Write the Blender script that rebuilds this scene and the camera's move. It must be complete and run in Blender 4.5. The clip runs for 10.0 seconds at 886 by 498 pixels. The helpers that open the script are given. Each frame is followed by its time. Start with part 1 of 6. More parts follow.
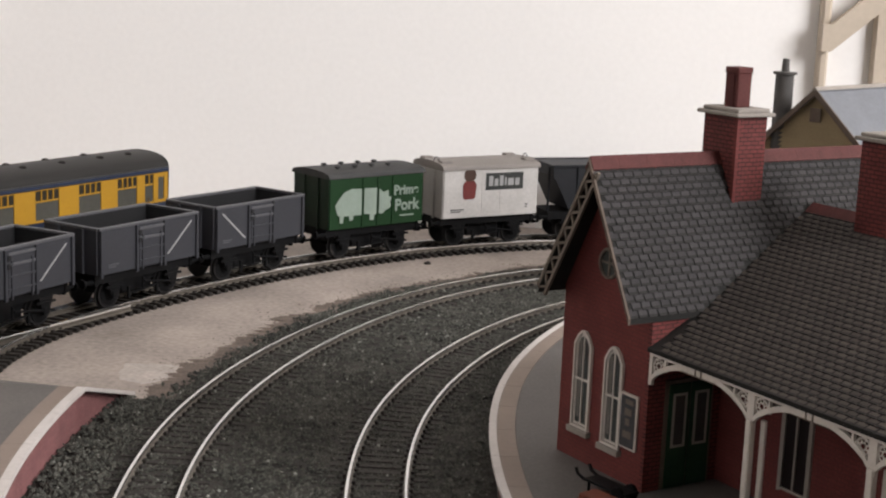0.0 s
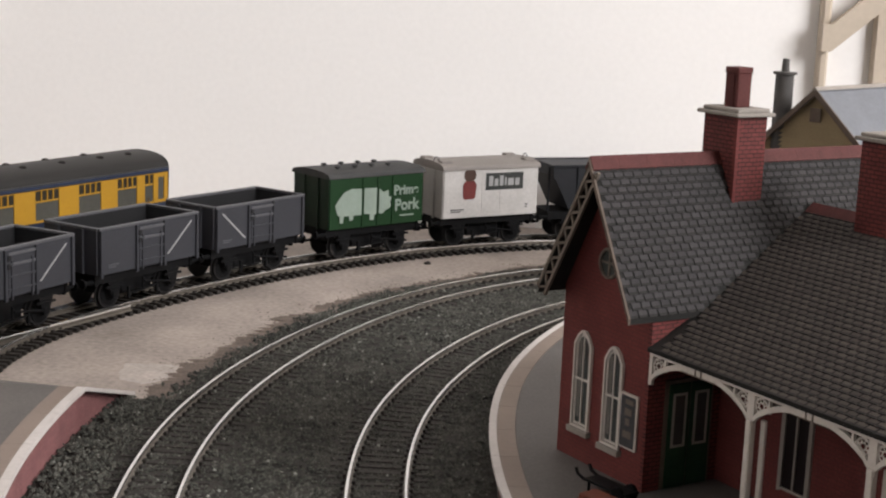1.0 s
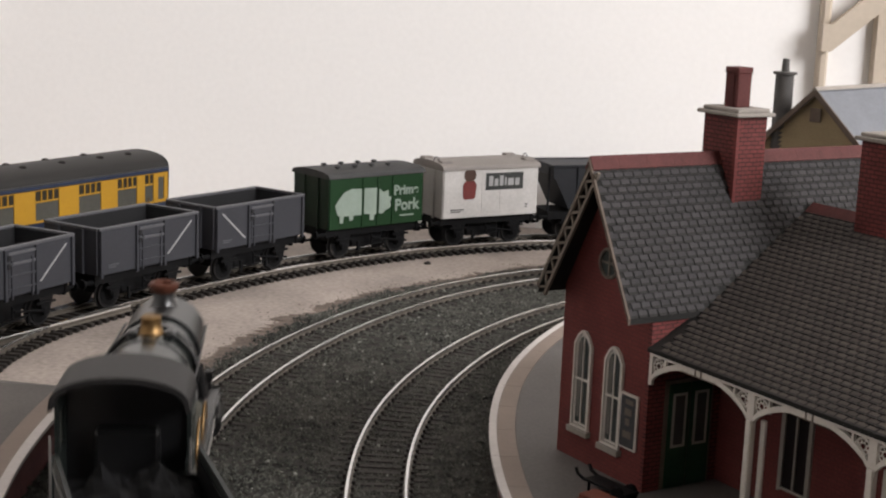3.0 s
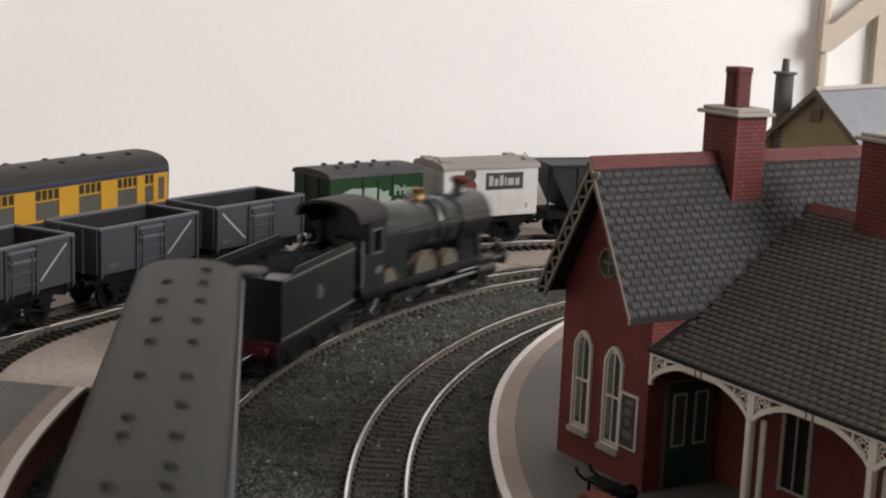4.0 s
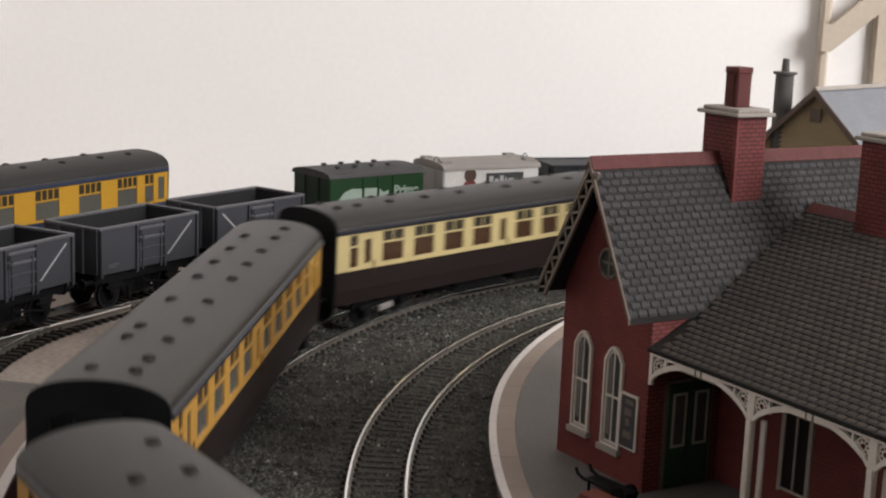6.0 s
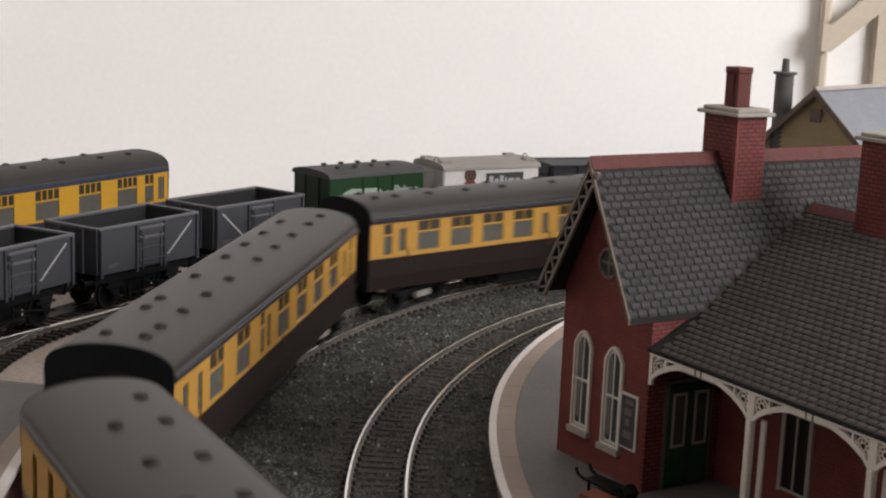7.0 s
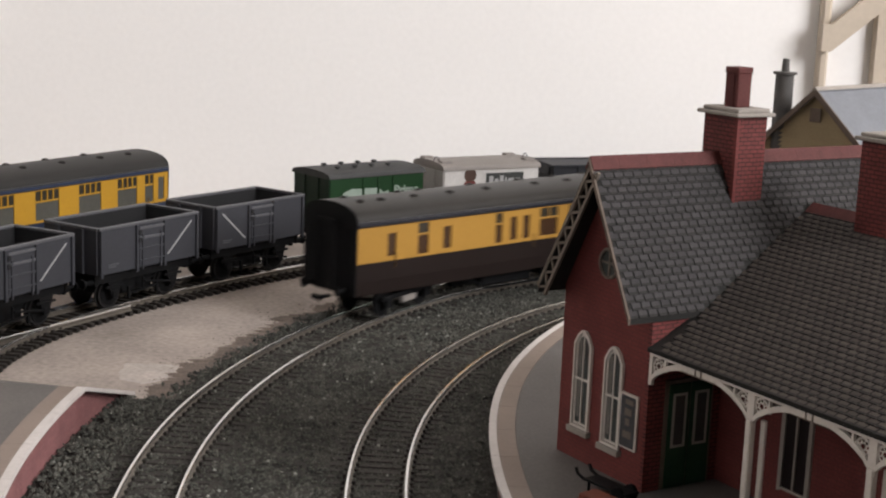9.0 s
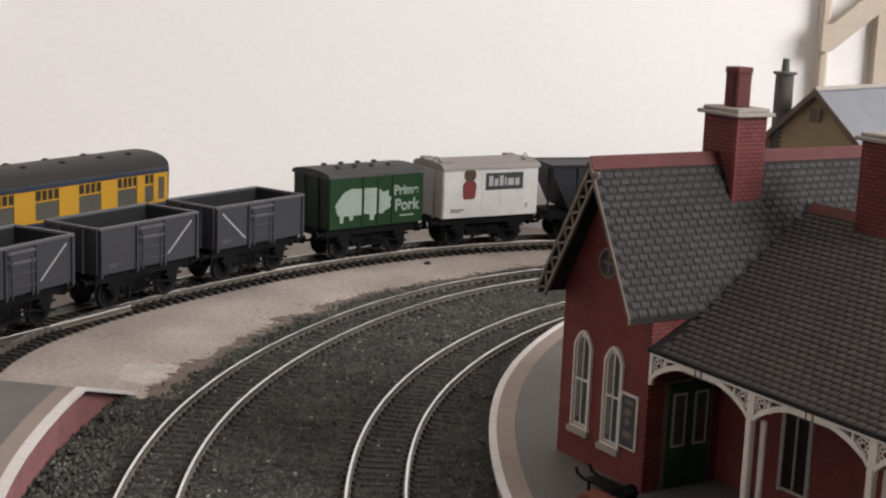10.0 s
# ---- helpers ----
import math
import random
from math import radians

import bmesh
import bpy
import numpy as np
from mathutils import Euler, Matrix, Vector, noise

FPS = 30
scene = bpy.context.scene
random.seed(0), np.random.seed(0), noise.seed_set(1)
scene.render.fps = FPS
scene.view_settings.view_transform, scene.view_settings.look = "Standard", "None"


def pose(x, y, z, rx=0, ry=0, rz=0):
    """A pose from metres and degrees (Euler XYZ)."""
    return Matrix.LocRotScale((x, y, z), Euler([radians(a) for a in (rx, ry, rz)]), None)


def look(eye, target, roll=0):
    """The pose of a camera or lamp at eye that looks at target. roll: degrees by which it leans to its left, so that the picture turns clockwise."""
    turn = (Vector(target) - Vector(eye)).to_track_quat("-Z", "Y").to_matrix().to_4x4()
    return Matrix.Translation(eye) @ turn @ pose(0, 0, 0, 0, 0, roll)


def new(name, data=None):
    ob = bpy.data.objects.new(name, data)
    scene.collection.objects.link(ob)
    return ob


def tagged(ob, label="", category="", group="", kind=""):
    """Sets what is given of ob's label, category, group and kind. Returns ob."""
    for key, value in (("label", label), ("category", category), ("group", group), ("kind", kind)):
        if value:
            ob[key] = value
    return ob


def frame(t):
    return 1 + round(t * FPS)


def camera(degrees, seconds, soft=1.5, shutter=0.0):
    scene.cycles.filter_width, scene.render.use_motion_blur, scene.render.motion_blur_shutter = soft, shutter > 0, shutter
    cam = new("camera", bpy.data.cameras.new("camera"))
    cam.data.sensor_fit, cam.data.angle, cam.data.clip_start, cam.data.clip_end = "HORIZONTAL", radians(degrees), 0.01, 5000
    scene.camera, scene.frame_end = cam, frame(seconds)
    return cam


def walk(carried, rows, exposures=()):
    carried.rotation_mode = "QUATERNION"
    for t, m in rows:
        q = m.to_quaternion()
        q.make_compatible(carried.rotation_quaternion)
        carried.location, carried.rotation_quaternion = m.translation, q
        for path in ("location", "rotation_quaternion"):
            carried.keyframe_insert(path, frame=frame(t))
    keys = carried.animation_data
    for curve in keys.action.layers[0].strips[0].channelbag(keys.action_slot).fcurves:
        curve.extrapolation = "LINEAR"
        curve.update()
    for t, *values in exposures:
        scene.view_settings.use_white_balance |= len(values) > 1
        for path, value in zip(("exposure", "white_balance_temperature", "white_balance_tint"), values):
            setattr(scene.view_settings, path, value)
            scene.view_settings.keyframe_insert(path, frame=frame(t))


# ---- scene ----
# Lengths below are in millimetres unless they are poses; z = 0 is the top of the rails.
MM = 0.001
cam = camera(33.7746, 10.0, soft=2.15, shutter=0.5)
EYE = (0.0, 0.0, 0.151069)
AIM = (0.0, 1.0, 0.151069 - math.tan(radians(11.0148)))
walk(cam, [(0.0, look(EYE, AIM, 2.341)), (10.0, look(EYE, AIM, 2.341))])

# ---- light: daylight from a window in the wall on the station's side ----
world = bpy.data.worlds.new("world")
scene.world = world
world.use_nodes = True
wn = world.node_tree
sky = wn.nodes.new("ShaderNodeTexSky")
sky.sky_type = "NISHITA"
sky.sun_disc = False
sky.sun_elevation, sky.sun_rotation = radians(35), radians(100)
wn.links.new(sky.outputs[0], wn.nodes["Background"].inputs[0])
wn.nodes["Background"].inputs[1].default_value = 0.1
scene.view_settings.exposure = 0.0


def area_lamp(name, power, sx, sy, eye, target, colour):
    data = bpy.data.lights.new(name, "AREA")
    data.shape, data.size, data.size_y, data.energy, data.color = "RECTANGLE", sx, sy, power, colour
    ob = new(name, data)
    ob.matrix_world = look(eye, target)
    return ob


area_lamp("window_light", 68, 1.1, 0.9, (1.82, -0.45, 0.98), (1.05, 0.88, 0.20), (1.0, 0.975, 0.975))

# ---- materials ----


def mat(name, colour, rough=0.6, metal=0.0, grain=900.0, vary=0.25, blotch=60.0, bump=0.15, spec=0.22, piece=0.0, island=0.0):
    """A surface with fine grain and broad stains at real sizes (per metre), and piece by piece variation."""
    m = bpy.data.materials.new(name)
    m.use_nodes = True
    nt = m.node_tree
    n, l = nt.nodes, nt.links
    bsdf = n["Principled BSDF"]
    bsdf.inputs["Roughness"].default_value = rough
    bsdf.inputs["Metallic"].default_value = metal
    bsdf.inputs["Specular IOR Level"].default_value = spec
    co = n.new("ShaderNodeTexCoord")
    fine, broad = n.new("ShaderNodeTexNoise"), n.new("ShaderNodeTexNoise")
    fine.inputs["Scale"].default_value, broad.inputs["Scale"].default_value = grain, blotch
    fine.inputs["Detail"].default_value, broad.inputs["Detail"].default_value = 3, 4
    l.new(co.outputs["Object"], fine.inputs["Vector"])
    l.new(co.outputs["Object"], broad.inputs["Vector"])
    add = n.new("ShaderNodeMath")
    add.operation = "ADD"
    l.new(fine.outputs["Fac"], add.inputs[0])
    l.new(broad.outputs["Fac"], add.inputs[1])
    last = add.outputs[0]
    if piece or island:
        src = n.new("ShaderNodeObjectInfo").outputs["Random"] if piece else n.new("ShaderNodeNewGeometry").outputs["Random Per Island"]
        mul = n.new("ShaderNodeMath")
        mul.operation = "MULTIPLY_ADD"
        mul.inputs[1].default_value = piece or island
        l.new(src, mul.inputs[0])
        l.new(last, mul.inputs[2])
        last = mul.outputs[0]
    ramp = n.new("ShaderNodeMapRange")
    ramp.inputs["From Min"].default_value, ramp.inputs["From Max"].default_value = 0.6, 1.4 + (piece or island)
    ramp.inputs["To Min"].default_value, ramp.inputs["To Max"].default_value = 1 - vary, 1 + vary
    l.new(last, ramp.inputs["Value"])
    mix = n.new("ShaderNodeMix")
    mix.data_type, mix.blend_type = "RGBA", "MULTIPLY"
    mix.inputs["Factor"].default_value = 1.0
    mix.inputs["A"].default_value = (*colour, 1)
    l.new(ramp.outputs[0], mix.inputs["B"])
    l.new(mix.outputs["Result"], bsdf.inputs["Base Color"])
    if bump:
        b = n.new("ShaderNodeBump")
        b.inputs["Strength"].default_value, b.inputs["Distance"].default_value = bump, 0.0004
        l.new(fine.outputs["Fac"], b.inputs["Height"])
        l.new(b.outputs[0], bsdf.inputs["Normal"])
    return m


def brick_mat(name, brick, dark, mortar, width, height):
    """Printed brickwork in stretcher courses; width and height of a brick in mm."""
    m = mat(name, brick, 0.75, 0, 1500, 0.3, 90, 0.1)
    nt = m.node_tree
    n, l = nt.nodes, nt.links
    uv = n.new("ShaderNodeUVMap")
    br = n.new("ShaderNodeTexBrick")
    br.inputs["Scale"].default_value = 1
    br.inputs["Brick Width"].default_value, br.inputs["Row Height"].default_value = width, height
    br.inputs["Mortar Size"].default_value, br.inputs["Mortar Smooth"].default_value = height * 0.14, 0.3
    br.inputs["Color1"].default_value, br.inputs["Color2"].default_value = (*brick, 1), (*dark, 1)
    br.inputs["Mortar"].default_value = (*mortar, 1)
    l.new(uv.outputs[0], br.inputs["Vector"])
    mix = next(x for x in n if x.bl_idname == "ShaderNodeMix")
    l.new(br.outputs["Color"], mix.inputs["A"])
    return m


def glass_mat(name, colour, rough=0.08):
    m = mat(name, colour, rough, 0, 400, 0.15, 40, 0.0, spec=0.5)
    return m


M_WALL = mat("wall_paint", (0.87, 0.852, 0.835), 0.85, 0, 300, 0.03, 6, 0.1)
# grey of the unseen closing walls, chosen to keep bounced light low
M_DIM = mat("low_bounce_paint", (0.36, 0.35, 0.34), 0.9, 0, 300, 0.05, 6, 0.1)
M_CEIL = mat("ceiling_paint", (0.8, 0.79, 0.77), 0.9, 0, 300, 0.03, 6, 0.1)
M_WOOD = mat("painted_wood", (0.50, 0.43, 0.35), 0.6, 0, 300, 0.08, 20, 0.1)
M_FLOOR = mat("floor_boards", (0.25, 0.18, 0.12), 0.5, 0, 60, 0.3, 5, 0.1)
M_BOARD = mat("bare_board", (0.335, 0.288, 0.258), 0.8, 0, 420, 0.34, 28, 0.2)
M_SMEAR = mat("plaster", (0.42, 0.375, 0.345), 0.85, 0, 500, 0.25, 60, 0.2)
M_FRINGE = mat("ballast_dust", (0.150, 0.120, 0.103), 0.9, 0, 900, 0.45, 90, 0.4)
M_BALLAST_BED = mat("ballast_bed", (0.034, 0.031, 0.027), 0.9, 0, 1300, 0.6, 60, 0.6)
M_FLECK = mat("ballast_fleck", (0.24, 0.245, 0.22), 0.8, 0, 1200, 0.5, 40, 0.2, island=1.0)
M_STONE = mat("ballast_stone", (0.066, 0.066, 0.057), 0.75, 0, 350, 0.95, 60, 0.2, island=0.9)
M_RAIL = mat("rail_metal", (0.86, 0.85, 0.84), 0.17, 0.95, 700, 0.18, 80, 0.05)
M_RAIL_SIDE = mat("rail_side", (0.12, 0.105, 0.088), 0.45, 0.4, 700, 0.3, 80, 0.05)
M_SLEEPER = mat("sleeper_plastic", (0.026, 0.022, 0.019), 0.7, 0, 900, 0.3, 100, 0.2, piece=0.4)
M_TARMAC = mat("platform_tarmac", (0.112, 0.103, 0.097), 0.7, 0, 900, 0.22, 26, 0.1)
M_EDGE = mat("edge_paint", (0.50, 0.465, 0.445), 0.7, 0, 500, 0.14, 80, 0.1, piece=0.2)
M_SLAB = mat("edge_slab", (0.215, 0.172, 0.145), 0.75, 0, 800, 0.15, 60, 0.1, piece=0.5)
M_PLATWALL = brick_mat("platform_brick", (0.215, 0.092, 0.094), (0.190, 0.080, 0.082), (0.17, 0.09, 0.085), 2.9, 1.0)
M_BRICK = brick_mat("card_brick", (0.150, 0.036, 0.033), (0.115, 0.029, 0.027), (0.040, 0.016, 0.015), 2.8, 1.2)
M_BRICK_SIDE = brick_mat("card_brick_plain", (0.145, 0.035, 0.032), (0.130, 0.032, 0.029), (0.112, 0.032, 0.029), 2.8, 1.2)
M_SLATE = mat("card_slate", (0.040, 0.037, 0.038), 0.75, 0, 1600, 0.35, 120, 0.2, piece=0.8)
M_SLATE_J = mat("card_slate_joined", (0.040, 0.037, 0.038), 0.75, 0, 1600, 0.35, 120, 0.2, island=0.8)
M_SLATE_BROWN = mat("card_slate_brown", (0.057, 0.047, 0.041), 0.75, 0, 1600, 0.35, 120, 0.2, island=0.8)
M_SLATE_EDGE = mat("slate_edge", (0.022, 0.020, 0.019), 0.8, 0, 1600, 0.4, 300, 0.1)
M_SLATE_BED = mat("slate_bed", (0.016, 0.015, 0.014), 0.8, 0, 1600, 0.3, 120, 0.1)
M_RIDGE = mat("ridge_tile", (0.082, 0.024, 0.022), 0.7, 0, 1200, 0.25, 200, 0.1, piece=0.06)
M_STONEWORK = mat("card_stone", (0.27, 0.245, 0.22), 0.75, 0, 1200, 0.16, 100, 0.1)
M_TRIM = mat("cream_card", (0.56, 0.52, 0.475), 0.6, 0, 900, 0.12, 100, 0.05)
M_SOFFIT = mat("brown_card", (0.11, 0.083, 0.066), 0.7, 0, 900, 0.2, 100, 0.05)
M_BARGE = mat("bargeboard_card", (0.14, 0.118, 0.098), 0.7, 0, 900, 0.2, 100, 0.05)
M_GLASS = glass_mat("window_glass", (0.055, 0.06, 0.058))
# window glass darkened, with the canopy's shade in its colour
M_GLASS_DARK = mat("unlit_glass", (0.014, 0.010, 0.010), 0.3, 0, 400, 0.15, 40, 0.0, spec=0.15)
M_CURTAIN = mat("window_blind", (0.13, 0.12, 0.11), 0.6, 0, 700, 0.2, 100, 0.0)
M_DOOR = mat("green_door", (0.012, 0.040, 0.020), 0.5, 0, 900, 0.2, 100, 0.05)
M_BLACK = mat("black_plastic", (0.004, 0.004, 0.0045), 0.6, 0, 900, 0.3, 90, 0.05, spec=0.12)
M_UNDER = mat("underframe_black", (0.005, 0.005, 0.0055), 0.6, 0, 900, 0.35, 90, 0.1, spec=0.10)
M_TYRE = mat("wheel_tyre", (0.022, 0.021, 0.021), 0.4, 0.4, 900, 0.3, 90, 0.05)
M_STEEL = mat("wheel_steel", (0.42, 0.41, 0.40), 0.35, 0.9, 900, 0.2, 90, 0.05)
M_GREY_W = mat("wagon_grey", (0.036, 0.037, 0.043), 0.5, 0, 800, 0.12, 50, 0.05)
M_GREY_RIM = mat("wagon_grey_pale", (0.085, 0.085, 0.092), 0.5, 0, 800, 0.15, 50, 0.05)
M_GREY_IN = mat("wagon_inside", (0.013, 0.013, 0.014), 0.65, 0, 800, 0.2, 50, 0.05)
M_STRIPE = mat("faded_white_print", (0.30, 0.30, 0.30), 0.55, 0, 900, 0.15, 90, 0.0)
# van white darkened for the ends, which face away from the window
M_WHITE_SHADED = mat("van_white_shaded", (0.40, 0.385, 0.365), 0.55, 0, 800, 0.1, 40, 0.05)
M_GREEN_V = mat("van_green", (0.008, 0.032, 0.010), 0.45, 0, 800, 0.15, 60, 0.05)
# van green again with the end's shade mixed into the colour
M_GREEN_SHADED = mat("van_green_shaded", (0.006, 0.018, 0.008), 0.5, 0, 800, 0.15, 60, 0.05)
M_PRINT_G = mat("pale_green_print", (0.22, 0.27, 0.23), 0.5, 0, 900, 0.12, 90, 0.0)
M_WHITE_V = mat("van_white", (0.47, 0.455, 0.44), 0.5, 0, 800, 0.14, 70, 0.03)
M_ROOF_G = mat("van_roof_grey", (0.040, 0.040, 0.040), 0.6, 0, 800, 0.18, 50, 0.05)
M_ROOF_W = mat("van_roof_stone", (0.21, 0.19, 0.175), 0.6, 0, 800, 0.12, 50, 0.05)
M_RED_P = mat("red_print", (0.14, 0.032, 0.030), 0.5, 0, 900, 0.15, 90, 0.0)
M_BROWN_P = mat("brown_print", (0.06, 0.035, 0.026), 0.5, 0, 900, 0.15, 90, 0.0)
M_DARK_P = mat("dark_print", (0.035, 0.038, 0.036), 0.5, 0, 900, 0.15, 90, 0.0)
M_COACH_ROOF_C = mat("coach_roof_deep", (0.012, 0.012, 0.011), 0.45, 0, 700, 0.2, 30, 0.05, spec=0.11)
M_COACH_ROOF = mat("coach_roof_grey", (0.018, 0.016, 0.014), 0.40, 0, 700, 0.24, 30, 0.05, spec=0.22)
M_COACH_ROOF_D = mat("coach_roof_dark", (0.017, 0.016, 0.015), 0.5, 0, 700, 0.12, 30, 0.05)
M_CREAM = mat("coach_cream", (0.42, 0.34, 0.165), 0.35, 0, 700, 0.06, 40, 0.02)
M_YELLOW = mat("coach_yellow", (0.35, 0.19, 0.04), 0.35, 0, 700, 0.07, 40, 0.02)
M_YELLOW_D = mat("coach_ochre", (0.37, 0.20, 0.022), 0.4, 0, 700, 0.07, 40, 0.02)
M_CHOC = mat("coach_brown", (0.014, 0.0095, 0.0085), 0.35, 0, 700, 0.15, 40, 0.02)
M_GUTTER = mat("coach_gutter", (0.012, 0.013, 0.019), 0.32, 0.0, 700, 0.15, 40, 0.0, spec=0.3)
# paler and glossier than the roof, to draw its edge highlight
M_EAVE_GLINT = mat("roof_edge_glint", (0.04, 0.04, 0.045), 0.30, 0.1, 700, 0.2, 40, 0.0, spec=0.45)
M_BLUE = mat("coach_blue", (0.022, 0.030, 0.055), 0.35, 0, 700, 0.15, 40, 0.02)
M_VENT = mat("roof_vent_dark", (0.012, 0.010, 0.009), 0.6, 0, 900, 0.2, 90, 0.0)
M_VENT_PANE = glass_mat("ventilator_glass", (0.035, 0.03, 0.022), 0.2)
M_CGLASS = glass_mat("coach_glass", (0.050, 0.026, 0.014), 0.12)
M_CGLASS_D = glass_mat("coach_glass_grey", (0.075, 0.073, 0.063), 0.12)
M_LOCO = mat("loco_green", (0.010, 0.013, 0.012), 0.22, 0, 800, 0.15, 50, 0.02, spec=0.38)
M_LOCO_T = mat("tender_green", (0.010, 0.0125, 0.0115), 0.42, 0, 800, 0.12, 50, 0.02)
M_LOCO_B = mat("loco_black", (0.006, 0.006, 0.0065), 0.30, 0, 800, 0.2, 50, 0.02, spec=0.7)
M_LOCO_ROOF = mat("cab_roof", (0.014, 0.013, 0.013), 0.5, 0, 800, 0.2, 50, 0.02)
M_BRASS = mat("brass", (0.20, 0.12, 0.05), 0.42, 0.8, 900, 0.15, 80, 0.02)
M_COPPER = mat("copper_cap", (0.085, 0.03, 0.018), 0.5, 0.4, 900, 0.2, 80, 0.02)
M_COAL = mat("coal", (0.006, 0.006, 0.0065), 0.7, 0, 900, 0.4, 200, 0.4, spec=0.06)
M_RED = mat("buffer_red", (0.045, 0.004, 0.008), 0.45, 0, 900, 0.15, 90, 0.02)
M_LINE = mat("lining", (0.065, 0.066, 0.058), 0.45, 0, 900, 0.15, 90, 0.0)
M_FLUE = mat("flue_grey", (0.085, 0.080, 0.076), 0.6, 0, 900, 0.2, 90, 0.1)
M_OCHRE_CARD = mat("ochre_boards", (0.29, 0.225, 0.135), 0.75, 0, 900, 0.15, 80, 0.1, piece=0.3)
M_BLUE_SLATE = mat("blue_slate", (0.15, 0.16, 0.18), 0.45, 0, 700, 0.14, 90, 0.1)
M_IRON = mat("iron_grey", (0.055, 0.055, 0.056), 0.6, 0, 900, 0.2, 90, 0.1)
M_HOPPER = mat("hopper_dark", (0.012, 0.013, 0.016), 0.5, 0, 900, 0.25, 60, 0.05)
M_SPLASH = mat("splasher_green", (0.075, 0.072, 0.057), 0.35, 0, 800, 0.15, 50, 0.02, spec=0.5)
M_ORANGE = mat("orange_crate", (0.14, 0.04, 0.025), 0.6, 0, 900, 0.2, 90, 0.1)
M_POSTER_D = mat("poster_dark", (0.05, 0.05, 0.055), 0.6, 0, 900, 0.2, 300, 0.0)

# ---- mesh helpers ----


def box(bm, x0, y0, z0, x1, y1, z1, bevel=0.0, slot=0):
    r = bmesh.ops.create_cube(bm, size=1)
    bmesh.ops.scale(bm, vec=(x1 - x0, y1 - y0, z1 - z0), verts=r["verts"])
    bmesh.ops.translate(bm, vec=((x0 + x1) / 2, (y0 + y1) / 2, (z0 + z1) / 2), verts=r["verts"])
    faces = {f for v in r["verts"] for f in v.link_faces}
    for f in faces:
        f.material_index = slot
    if bevel:
        bmesh.ops.bevel(bm, geom=list({e for v in r["verts"] for e in v.link_edges}), offset=bevel, segments=1, affect="EDGES")


def rod(bm, a, b, r0, r1=None, seg=12):
    """A round bar from a to b, tapered from radius r0 to r1."""
    a, b = Vector(a), Vector(b)
    r1 = r0 if r1 is None else r1
    m = Matrix.Translation((a + b) / 2) @ (b - a).to_track_quat("Z", "Y").to_matrix().to_4x4()
    bmesh.ops.create_cone(bm, cap_ends=True, segments=seg, radius1=max(r0, 0.001), radius2=max(r1, 0.001), depth=(b - a).length, matrix=m)


def prism(bm, profile, axis, a, b, slot=0):
    """A closed profile of (u, v) drawn out from a to b along the axis; u, v are the other two axes in xyz order."""
    def at(u, v, w):
        return {"x": (w, u, v), "y": (u, w, v), "z": (u, v, w)}[axis]
    r0 = [bm.verts.new(at(u, v, a)) for u, v in profile]
    r1 = [bm.verts.new(at(u, v, b)) for u, v in profile]
    k = len(profile)
    fs = [bm.faces.new(r0), bm.faces.new(r1)] + [bm.faces.new((r0[i], r0[(i + 1) % k], r1[(i + 1) % k], r1[i])) for i in range(k)]
    for f in fs:
        f.material_index = slot


def lathe(bm, profile, cx, cy, seg=20):
    """A turned shape round a vertical axis from (radius, z) pairs."""
    rings = [[bm.verts.new((cx + r * math.cos(2 * math.pi * i / seg), cy + r * math.sin(2 * math.pi * i / seg), z)) for i in range(seg)] for r, z in profile]
    for p, q in zip(rings, rings[1:]):
        for i in range(seg):
            bm.faces.new((p[i], p[(i + 1) % seg], q[(i + 1) % seg], q[i]))
    bm.faces.new(rings[0])
    bm.faces.new(rings[-1])


def finish(bm, name, mats, smooth=False, uv=False):
    bmesh.ops.recalc_face_normals(bm, faces=bm.faces)
    if uv:
        layer = bm.loops.layers.uv.new("UVMap")
        for f in bm.faces:
            n = f.normal
            for lp in f.loops:
                c = lp.vert.co
                lp[layer].uv = (c.y if abs(n.x) > max(abs(n.y), abs(n.z)) else c.x, c.z if abs(n.z) < 0.8 else c.y)
    bmesh.ops.scale(bm, vec=(MM, MM, MM), verts=bm.verts)
    me = bpy.data.meshes.new(name)
    bm.to_mesh(me)
    bm.free()
    for m in mats if isinstance(mats, (list, tuple)) else [mats]:
        me.materials.append(m)
    if smooth:
        me.shade_smooth()
        me.set_sharp_from_angle(angle=radians(35))
    return me


def part(name, bm, material, parent, label="", smooth=False, uv=False):
    ob = new(name, finish(bm, name, material, smooth, uv))
    ob.parent = parent
    if label:
        ob["label"] = label
    return ob


def thing(name, label, category, m=None, group="", kind=""):
    ob = tagged(new(name), label, category, group, kind)
    ob.empty_display_size = 0.01
    if m is not None:
        ob.matrix_world = m
    return ob


def at(x, y, z=0, rz=0):
    return pose(x * MM, y * MM, z * MM, 0, 0, rz)


def fresh():
    return bmesh.new()


# ---- the lines of the tracks: a start, a heading and curvatures per metre at even steps ----


